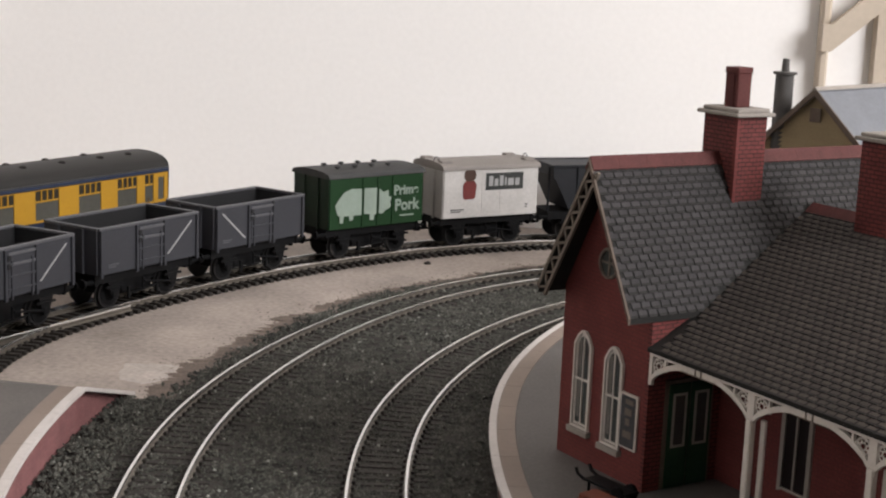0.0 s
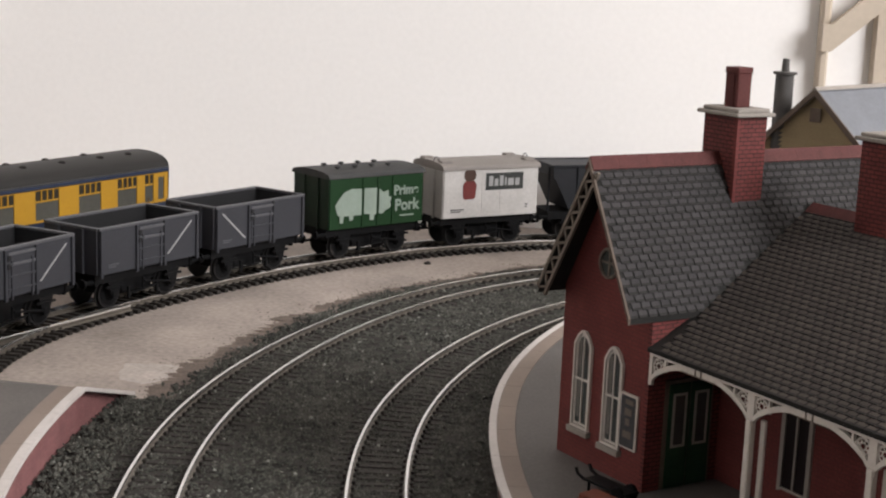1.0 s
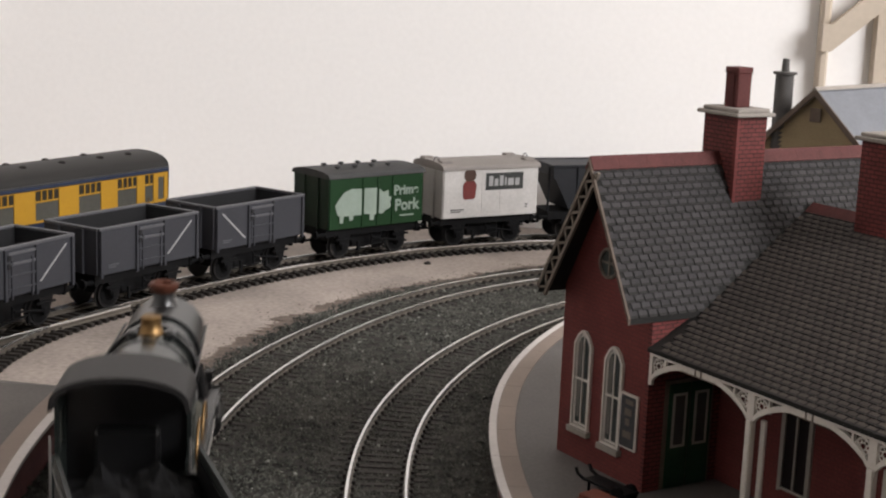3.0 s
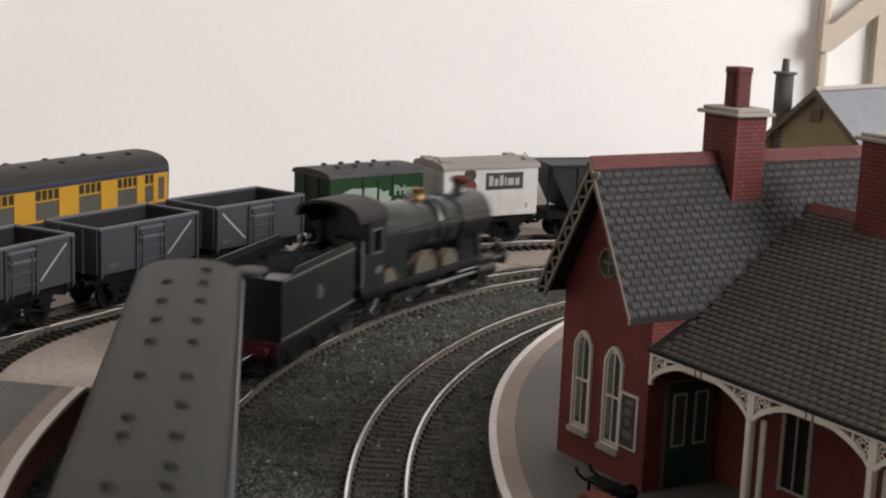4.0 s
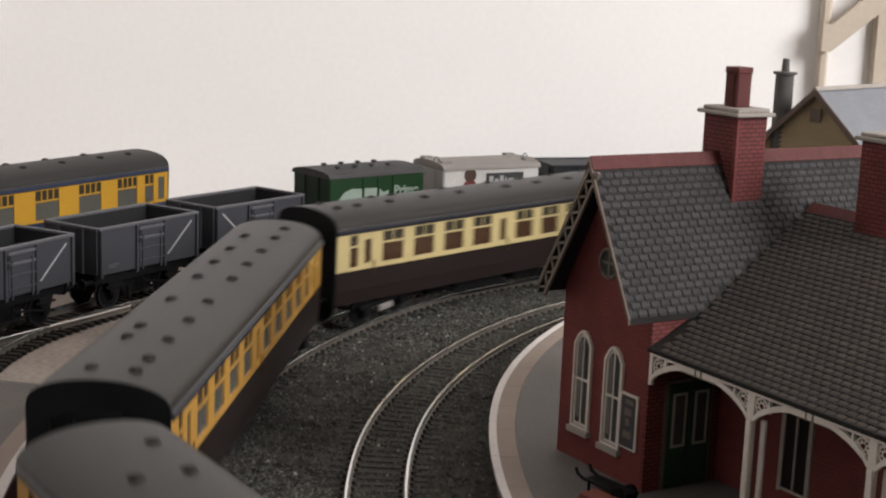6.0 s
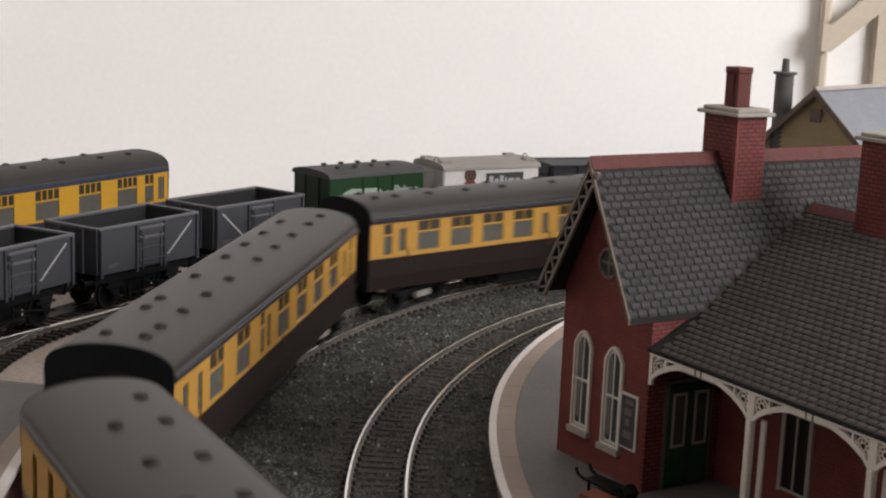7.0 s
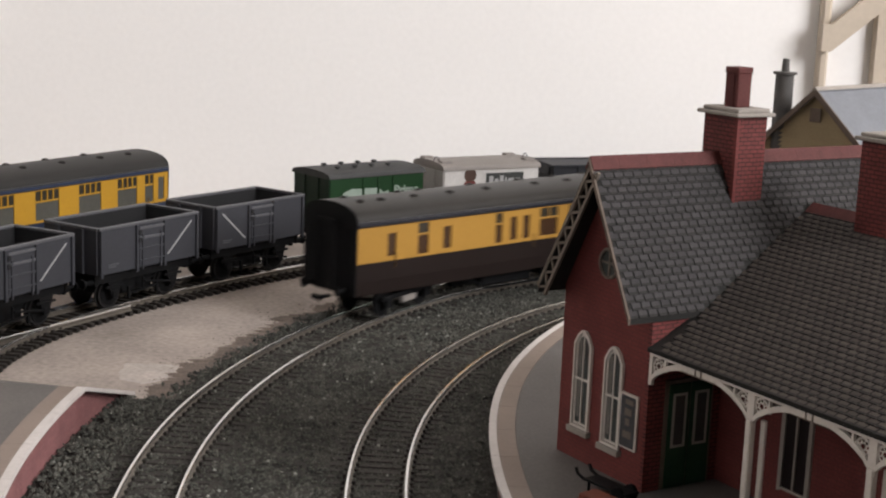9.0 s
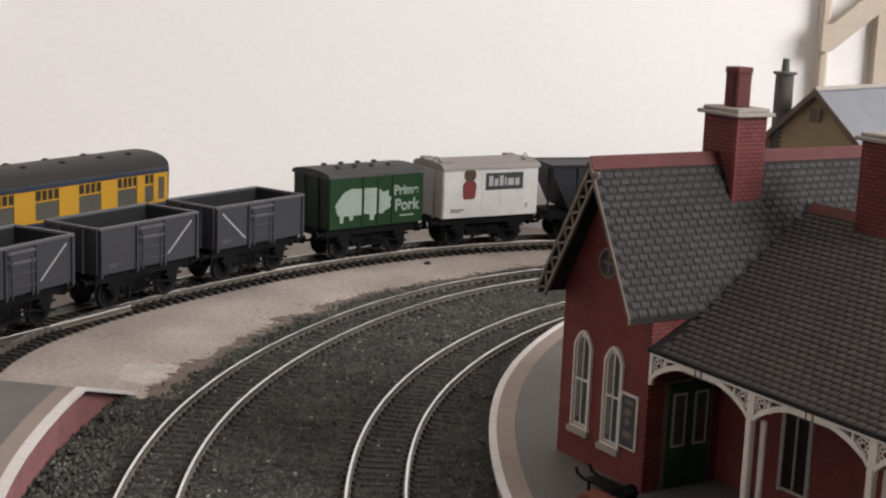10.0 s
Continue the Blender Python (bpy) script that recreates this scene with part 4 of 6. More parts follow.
    for side in (-1, 1):
        bm = fresh()
        box(bm, side * hl - 0.6, -hw + 0.6, z0, side * hl + 0.6, hw - 0.6, z1 - 0.1, 0.1)
        part("end", bm, M_GREY_W, w)
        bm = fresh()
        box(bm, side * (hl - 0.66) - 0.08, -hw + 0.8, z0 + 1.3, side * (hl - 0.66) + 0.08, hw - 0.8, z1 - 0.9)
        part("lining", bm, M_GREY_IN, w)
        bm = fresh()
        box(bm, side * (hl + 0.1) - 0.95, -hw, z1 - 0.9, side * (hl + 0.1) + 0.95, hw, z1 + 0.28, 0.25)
        part("rim", bm, M_GREY_RIM, w, "pale rim")
        for y in (-7, 7):
            bm = fresh()
            box(bm, side * (hl + 1.0) - 0.6, y - 0.7, z0, side * (hl + 1.0) + 0.6, y + 0.7, z1 - 1, 0.15)
            part("stanchion", bm, M_GREY_W, w)
    return w


def arc_roof(hw, z_eave, rise, n=12, thick=0.9):
    """Profile (y, z) of a bowed roof."""
    top = [(hw * math.cos(math.pi * i / n), z_eave + rise * math.sin(math.pi * i / n) ** 0.8) for i in range(n + 1)]
    return top + [(-hw, z_eave - thick), (hw, z_eave - thick)]


def box_van(name, label, m, m_side, m_end, m_roof, z_eave, boards=True, rise=2.9):
    w = thing(name, label, "van", m, "goods wagons on the siding")
    L, hw, z0 = 61.0, 15.5, 16.4
    hl = L / 2
    chassis(w, L, 37)
    n = 10
    prof = [(hw - 0.4, z0), (hw - 0.4, z_eave)] + [((hw - 0.5) * math.cos(math.pi * i / n), z_eave + (rise - 0.9) * math.sin(math.pi * i / n) ** 0.8) for i in range(1, n)] + [(-hw + 0.4, z_eave), (-hw + 0.4, z0)]
    for side in (-1, 1):
        bm = fresh()
        prism(bm, prof, "x", side * hl - 0.5, side * hl + 0.5)
        part("end", bm, m_end, w)
        for y in (-6, 6):
            bm = fresh()
            box(bm, side * (hl + 0.6) - 0.4, y - 0.8, z0 - 1, side * (hl + 0.6) + 0.4, y + 0.8, z_eave + 1, 0.15)
            part("end_post", bm, m_end, w)
        bm = fresh()
        box(bm, -hl, side * (hw - 0.3) - 0.5, z0, hl, side * (hw - 0.3) + 0.5, z_eave, 0.1)
        part("side", bm, m_side, w)
        if boards:
            for x in (-9.8, 0.0, 9.8):
                bm = fresh()
                box(bm, x - 0.3, side * (hw + 0.35) - 0.3, z0 + 0.4, x + 0.3, side * (hw + 0.35) + 0.3, z_eave - 1.0, 0.1)
                part("door_edge", bm, m_side, w)
            for x in (-7.0, 7.0):
                bm = fresh()
                box(bm, x - 2, side * (hw + 0.4) - 0.25, 24, x + 2, side * (hw + 0.4) + 0.25, 24.7, 0.1)
                part("hinge", bm, m_side, w)
    bm = fresh()
    prism(bm, arc_roof(hw + 0.9, z_eave + 0.4, rise), "x", -hl - 1.2, hl + 1.2)
    part("roof", bm, m_roof, w, smooth=True)
    return w, L, hw, z0


def roof_vents(w, xs, ys, z_at, mat_v):
    for x in xs:
        for y in ys:
            bm = fresh()
            lathe(bm, ((0.8, z_at(y) - 0.6), (0.8, z_at(y) + 0.5), (1.6, z_at(y) + 0.6), (1.5, z_at(y) + 1.3), (0.5, z_at(y) + 1.6)), x, y, 10)
            part("roof_vent", bm, mat_v, w, smooth=True)


def blob(bm, pts, y, th):
    prism(bm, pts, "y", min(y, y + th), max(y, y + th))


def letters(parent, text, size, x, y, z, material, name="lettering", flip=1):
    cu = bpy.data.curves.new(name, "FONT")
    cu.body, cu.size, cu.extrude, cu.offset = text, size * MM, 0.00008, 0.00025
    tmp = bpy.data.objects.new(name, cu)
    scene.collection.objects.link(tmp)
    dg = bpy.context.evaluated_depsgraph_get()
    me = bpy.data.meshes.new_from_object(tmp.evaluated_get(dg))
    bpy.data.objects.remove(tmp)
    me.materials.clear()
    me.materials.append(material)
    ob = new(name, me)
    ob.parent = parent
    ob.matrix_basis = pose(x * MM, y * MM, z * MM, 90, 0, 0 if flip > 0 else 180)
    return ob


def green_van(m):
    w, L, hw, z0 = box_van("box_van", "dark green covered van with pale pig emblem and lettering", m, M_GREEN_V, M_GREEN_SHADED, M_ROOF_G, 43.0)
    zr = lambda y: 43.4 + 2.9 * (max(0.0, 1 - (y / 16.4) ** 2) ** 0.5) ** 0.8
    roof_vents(w, (-19, -8, 3, 14), (-6.0, 6.0), zr, M_ROOF_G)
    y = -(hw + 0.25)
    # pale emblem in three blocks cut by the door posts
    em = new("emblem")
    em.parent = w
    em["label"] = "pale green animal-shaped emblem in three pieces"
    for pts in (((-26, 24), (-24.5, 23.2), (-24.4, 19.6), (-22.3, 19.6), (-22, 23), (-18.5, 23), (-18.3, 20.6), (-16, 20.6), (-15.7, 23), (-10.6, 23), (-10.6, 36.6), (-17, 37), (-22, 35.4), (-26, 31), (-27.6, 29), (-27, 27)),
                ((-9.0, 23.5), (-5.2, 23), (-5, 19.8), (-2.4, 19.8), (-2.2, 22.6), (-0.8, 22.6), (-0.8, 36.4), (-9, 36.8)),
                ((0.8, 23), (3, 22.6), (5.5, 24.5), (8, 25.4), (8.8, 27.4), (7.8, 28), (9.2, 31), (7, 31.6), (6.8, 34.8), (3.6, 34), (0.8, 36))):
        bm = fresh()
        blob(bm, pts, y - 0.42, -0.12)
        part("emblem_block", bm, M_PRINT_G, em)
    letters(w, "Prime", 7.0, 10.6, y - 0.3, 32.0, M_PRINT_G)
    letters(w, "Pork", 8.4, 11.4, y - 0.3, 23.6, M_PRINT_G)
    bm = fresh()
    bar_rows(bm, 15, 20.3, 9.5, 1, y - 0.2, -0.14, 0.8)
    part("lettering_bar", bm, M_PRINT_G, w)
    return w


def white_van(m):
    w, L, hw, z0 = box_van("box_van", "white refrigerator van with dark name panel and stone roof", m, M_WHITE_V, M_WHITE_SHADED, M_ROOF_W, 43.0, boards=False, rise=3.4)
    y = -(hw + 0.22)
    for x in (-27, 27):
        for yy in (-9.5, 9.5):
            bm = fresh()
            box(bm, x - 3.2, yy - 2.4, 44.2, x + 3.2, yy + 2.4, 47.4, 0.4)
            part("roof_hatch", bm, M_ROOF_W, w)
    for x in (-29, 29):
        bm = fresh()
        for i in range(10):
            a, b = math.pi * i / 10, math.pi * (i + 1) / 10
            rod(bm, (x + 1.6 * math.cos(a), -4, 46.4 + 2.4 * math.sin(a)), (x + 1.6 * math.cos(b), -4, 46.4 + 2.4 * math.sin(b)), 0.3, seg=5)
        part("lifting_ring", bm, M_IRON, w)
    bm = fresh()
    box(bm, -4.0, y - 0.2, 31.0, 20.5, y + 0.02, 40.4)
    part("name_panel", bm, M_DARK_P, w, "dark name panel")
    for x0, wd, hh in ((-2.0, 2.6, 5.6), (1.6, 2.4, 4.0), (5.0, 2.4, 5.6), (8.4, 1.0, 4.6), (10.4, 3.8, 4.0), (15.2, 2.8, 4.0)):
        bm = fresh()
        box(bm, x0, y - 0.36, 33.2, x0 + wd, y - 0.2, 33.2 + hh, 0.0)
        part("lettering_bar", bm, M_STRIPE, w)
    em = new("emblem")
    em.parent = w
    em["label"] = "plain red and brown printed emblem"
    for pts, mt in ((((-17.2, 36.4), (-11.2, 36.4), (-9.8, 34.4), (-10.6, 27.4), (-12, 26.4), (-17, 26.4), (-18.4, 27.6), (-18.8, 34.2)), M_RED_P),
                    (tuple((-14.2 + 4.0 * math.cos(a * 0.5236), 39.6 + 3.8 * math.sin(a * 0.5236)) for a in range(12)), M_BROWN_P)):
        bm = fresh()
        blob(bm, pts, y - 0.02, -0.12)
        part("emblem_shape", bm, mt, em)
    bm = fresh()
    bar_rows(bm, -26, 20.6, 8.5, 2, y + 0.02, -0.14, 0.6, 0.5)
    bar_rows(bm, 22.5, 21.6, 1.8, 2, y + 0.02, -0.14, 0.8, 0.6)
    part("lettering_bar", bm, M_IRON, w)
    for x in (-6, 6):
        bm = fresh()
        box(bm, x - 0.25, y - 0.1, 17, x + 0.25, y + 0.02, 43)
        part("door_edge", bm, M_WHITE_V, w)
    return w


mineral_wagon(at(-179.5, 566, 0, 63.5), 1)
mineral_wagon(at(-141.2, 632.6, 0, 58.3), 1)
mineral_wagon(at(-100.7, 696.7, 0, 54.8), -1)
green_van(at(-45.4, 760.0, 0, 41.1))
white_van(at(17.1, 805.4, 0, 31.5))


def hopper_wagon(m):
    """Dark grey hopper with sloping ends, behind the white van."""
    w = thing("hopper_wagon", "dark grey hopper wagon with sloping ends", "wagon", m, "goods wagons on the siding")
    chassis(w, 64, 38)
    bm = fresh()
    prism(bm, ((-30, 43), (30, 43), (30, 37), (20, 18), (-20, 18), (-30, 37)), "y", -15, 15)
    part("hopper", bm, M_HOPPER, w)
    bm = fresh()
    for x in (-30, -15, 0, 15, 30):
        box(bm, x - 0.8, -15.8, 20 if abs(x) < 20 else 36, x + 0.8, -15.0, 43)
    part("rib", bm, M_HOPPER, w)
    bm = fresh()
    box(bm, -31, -16, 42, 31, -14, 43.6, 0.3)
    box(bm, -31, 14, 42, 31, 16, 43.6, 0.3)
    part("rim", bm, M_HOPPER, w)
    for side in (-1, 1):
        bm = fresh()
        rod(bm, (side * 31, -10, 17), (side * 31, -10, 42), 0.7, seg=6)
        rod(bm, (side * 31, 10, 17), (side * 31, 10, 42), 0.7, seg=6)
        part("end_post", bm, M_HOPPER, w)
    return w


hopper_wagon(at(83.5, 836.5, 0, 21))

# ---- coaches ----
CL, CW = 236.0, 35.4
PATTERNS = {
    # windows along one side from the rear: centre, width, bottom, top, transom
    "open": [(-108, 4.5, 27, 38, 1), (-99.5, 4.0, 28, 38, 0), (-84, 13, 27.5, 39, 1), (-64, 13, 27.5, 39, 1), (-44, 13, 27.5, 39, 1), (-24, 13, 27.5, 39, 1), (-9, 4.2, 28, 38, 0), (7, 13, 27.5, 39, 1),
             (27, 13, 27.5, 39, 1), (47, 13, 27.5, 39, 1), (67, 13, 27.5, 39, 1), (85, 8, 27.5, 39, 1), (99.5, 4.0, 28, 38, 0), (108, 4.5, 27, 38, 1)],
    "brake": [(-98, 5.0, 27.5, 37.5, 0), (-79, 6.5, 26.5, 38.5, 1), (-64, 5.0, 27.5, 37.5, 0), (-30, 4.5, 26.5, 38.5, 1), (-20, 4.5, 27, 38, 0), (-11, 4.5, 27, 38, 0), (5, 13, 27, 39, 1),
              (26, 13, 27, 39, 1), (47, 13, 27, 39, 1), (68, 13, 27, 39, 1), (88, 5, 27, 39, 0), (104, 4.5, 27, 38, 0)],
    "saloon": [(-106, 15, 26.5, 39, 2), (-78, 15, 26.5, 39, 2), (-50, 15, 26.5, 39, 2), (-22, 15, 26.5, 39, 2), (6, 15, 26.5, 39, 2), (34, 15, 26.5, 39, 2), (62, 15, 26.5, 39, 2), (88, 14, 26.5, 39, 2), (104, 6.5, 26.5, 39, 3), (113, 4.6, 27, 38.6, 0)],
    "buffet": [(-108, 5, 27, 38, 0), (-95, 4.5, 27, 38, 0), (-79, 14, 26.5, 39, 1), (-51, 15, 26.5, 39, 1), (-29, 5, 27, 38, 1), (-21, 4.5, 27, 38, 0), (-2, 15, 26.5, 39, 1), (24, 15, 26.5, 39, 1), (50, 15, 26.5, 39, 1),
               (76, 15, 26.5, 39, 1), (96, 4.5, 27, 38, 0), (108, 4.5, 27, 38, 1)],
}


def coach(name, label, pattern, m_band, m_lower, m_roof, m_glass, m_gutter, wheels_group, length=CL):
    c = thing(name, label, "railway coach", None, wheels_group)
    hl, hw, fx = length / 2, CW / 2, length / CL
    z_low, z_b0, z_b1, z_g, z_top = 11.5, 25.5, 41.1, 42.6, 50.5
    bm = fresh()
    box(bm, -hl + 1, -hw + 1.2, z_low, hl - 1, hw - 1.2, z_g)
    part("body_shell", bm, M_BLACK, c)
    wins = [(xc * fx, w * fx, b, t, tr) for xc, w, b, t, tr in PATTERNS[pattern]]
    for side in (-1, 1):
        y0, y1 = (side * hw - 0.75, side * hw) if side > 0 else (side * hw, side * hw + 0.75)
        bm = fresh()
        prism(bm, ((side * (hw - 1.2), z_low), (side * (hw - 0.5), z_low), (side * hw, z_low + 6), (side * hw, z_b0), (side * (hw - 1.2), z_b0)), "x", -hl, hl)
        part("lower_panel", bm, m_lower, c)
        # window band: strips and piers round the openings
        bm = fresh()
        box(bm, -hl, y0, z_b0, hl, y1, 26.4)
        box(bm, -hl, y0, 40.6, hl, y1, z_b1)
        x = -hl
        for xc, w, b, t, tr in wins:
            t = 40.4 if tr else t
            box(bm, x, y0, 26.4, xc - w / 2, y1, 40.6)
            box(bm, xc - w / 2, y0, 26.4, xc + w / 2, y1, b)
            box(bm, xc - w / 2, y0, t, xc + w / 2, y1, 40.6)
            x = xc + w / 2
        box(bm, x, y0, 26.4, hl, y1, 40.6)
        part("window_band", bm, m_band, c)
        for xc, w, b, t, tr in wins:
            t = 40.4 if tr else t
            wn_ = new("window")
            wn_.parent = c
            bm = fresh()
            yg = side * (hw - 0.62)
            box(bm, xc - w / 2 - 0.2, yg - 0.12, b - 0.2, xc + w / 2 + 0.2, yg + 0.12, t + 0.2)
            part("pane", bm, m_glass, wn_)
            if tr:
                bm = fresh()
                yt = side * (hw - 0.1)
                zt = t - (t - b) * 0.36
                vent = fresh()
                box(vent, xc - w / 2, yg + side * 0.15 - 0.05, zt, xc + w / 2, yg + side * 0.15 + 0.1, t)
                part("ventilator", vent, M_VENT_PANE, wn_, "dark sliding ventilator")
                box(bm, xc - w / 2, yt - 0.2, zt - 0.4, xc + w / 2, yt + 0.2, zt + 0.4)
                if tr == 2:
                    for q in (-w / 4, w / 4):
                        box(bm, xc + q - 0.35, yt - 0.2, zt, xc + q + 0.35, yt + 0.2, t)
                if w > 10 or tr == 3:
                    box(bm, xc - 0.3, yt - 0.2, zt, xc + 0.3, yt + 0.2, t)
                part("transom", bm, m_band, wn_)
        bm = fresh()
        box(bm, -hl - 0.3, side * hw - 0.9, z_b1, hl + 0.3, side * hw + 0.35, z_g + 0.2, 0.3)
        part("gutter", bm, m_gutter, c)
        # added strip that carries the highlight of the roof's shoulder
        bm = fresh()
        box(bm, -hl - 0.1, side * (hw + 0.15) - 0.35, z_g + 0.25, hl + 0.1, side * (hw + 0.15) + 0.3, z_g + 1.05, 0.2)
        part("edge_highlight", bm, M_EAVE_GLINT, c, "added glossy strip for the highlight along the roof edge")
        for xc in (-99.5 * fx, -9 * fx, 99.5 * fx):
            bm = fresh()
            rod(bm, (xc + 3.4, side * (hw + 0.5), 22.5), (xc + 3.4, side * (hw + 0.5), 29), 0.25, seg=5)
            part("handrail", bm, M_BRASS, c)
    n = 16
    hr = hw + 0.2
    prof = [(hr * math.cos(math.pi * i / n), z_g + (z_top - z_g) * math.sin(math.pi * i / n) ** 0.72) for i in range(n + 1)]
    bm = fresh()
    prism(bm, prof, "x", -hl, hl)
    part("roof", bm, m_roof, c, "smooth grey arched roof", smooth=True)
    z_r = lambda y: z_g + (z_top - z_g) * (max(0.0, 1 - (y / hr) ** 2) ** 0.5) ** 0.72
    for x, ys in ((101, (-6,)), (81, (-6, 5)), (55, (-6, 5)), (30, (-6, 5)), (6, (-6, 5)), (-28, (-6, 5)), (-52, (-6,)), (-62, (5,)), (-75, (-6, 5)), (-95, (-6,)), (-107, (-6, 5))):
        for y in ys:
            bm = fresh()
            lathe(bm, ((1.9, z_r(y) - 0.6), (1.9, z_r(y) + 0.2), (1.3, z_r(y) + 0.75), (0.6, z_r(y) + 0.9)), x * fx, y, 12)
            part("roof_vent", bm, M_VENT, c, smooth=True)
    for side in (-1, 1):
        bm = fresh()
        inner = [(y * 0.995, z) for y, z in prof]
        prism(bm, [(hw - 0.3, z_low)] + inner + [(-hw + 0.3, z_low)], "x", side * (hl + 0.4) - 0.4, side * (hl + 0.4) + 0.4)
        part("end", bm, M_BLACK, c, "plain black coach end")
        bm = fresh()
        xg = side * (hl + 2.2)
        for y in (-6.5, 5.0):
            box(bm, xg - 1.4, y, 14, xg + 0.2 * side - 0.4, y + 1.5, 43, 0.1)
        box(bm, xg - 1.4, -6.5, 41.5, xg + 0.2 * side - 0.4, 6.5, 43.5, 0.1)
        part("gangway", bm, M_BLACK, c)
        bm = fresh()
        for y in (-12, 12):
            rod(bm, (side * (hl + 0.8), y, 21), (side * (hl + 0.8), y, 40), 0.35, seg=5)
        part("end_rail", bm, M_BLACK, c)
        buffers(c, side * hl, side)
    bm = fresh()
    box(bm, -30, -9, 4.5, 4, 9, 11.5, 0.6)
    box(bm, 12, -8, 5.0, 34, 8, 11.5, 0.6)
    rod(bm, (-46, -4, 8), (-34, -4, 8), 3, seg=12)
    for y in (-13, 13):
        rod(bm, (-44, y, 11), (-30, y, 4.6), 0.6, seg=5)
        rod(bm, (44, y, 11), (30, y, 4.6), 0.6, seg=5)
        rod(bm, (-30, y, 4.6), (30, y, 4.6), 0.6, seg=5)
    part("underframe", bm, M_UNDER, c)
    bogies = []
    for bx in (-81.8, 81.8):
        bg = new("bogie")
        bg.parent = c
        bg.matrix_basis = at(bx, 0, 0)
        bm = fresh()
        for y in (-12.6, 11.4):
            box(bm, -21, y, 7.6, 21, y + 1.2, 9.6, 0.2)
            for x in (-16, 16):
                box(bm, x - 2.4, y - 0.4, 4.2, x + 2.4, y + 1.6, 9, 0.3)
            # pale colour here stands for the bright reflection on the bogie side
            spring = fresh()
            box(spring, -5.5, y - 0.7, 4.6, 5.5, y + 1.9, 7.4, 0.6)
            part("spring_box", spring, M_ROOF_W, bg, "spring box coloured pale for the bogie's highlight")
        box(bm, -4, -12, 8, 4, 12, 11.4)
        part("bogie_frame", bm, M_UNDER, bg)
        for x in (-16, 16):
            bm = fresh()
            for y in (-8.25, 8.25):
                rod(bm, (x, y - 0.7, 6.3), (x, y + 0.7, 6.3), 6.3, seg=18)
            rod(bm, (x, -8, 6.3), (x, 8, 6.3), 0.9, seg=6)
            part("wheelset", bm, M_UNDER, bg, smooth=True)
        bogies.append(bg)
    return c, bogies


STANDING, _b = coach("coach", "ochre standing coach with blue band and dark roof on the siding", "saloon", M_YELLOW_D, M_BLUE, M_COACH_ROOF_D, M_CGLASS_D, M_BLUE, "")
# far end of its near side over the siding
_yaw = math.atan2(732.9 - 640.4, -140.8 + 194.7)
_mx, _my = -143.5 - math.cos(_yaw) * CL / 2 - math.sin(_yaw) * CW / 2, 745.5 - math.sin(_yaw) * CL / 2 + math.cos(_yaw) * CW / 2
STANDING.matrix_world = at(_mx, _my, 0, math.degrees(_yaw))
LINE_D = Line(_mx - math.cos(_yaw) * 200, _my - math.sin(_yaw) * 200, _yaw, (0, 0, 0), 330, 100, 0)
track("second siding track under the ochre coach", LINE_D, -60, 330, -60, 330)

# ---- the express engine and its tender ----


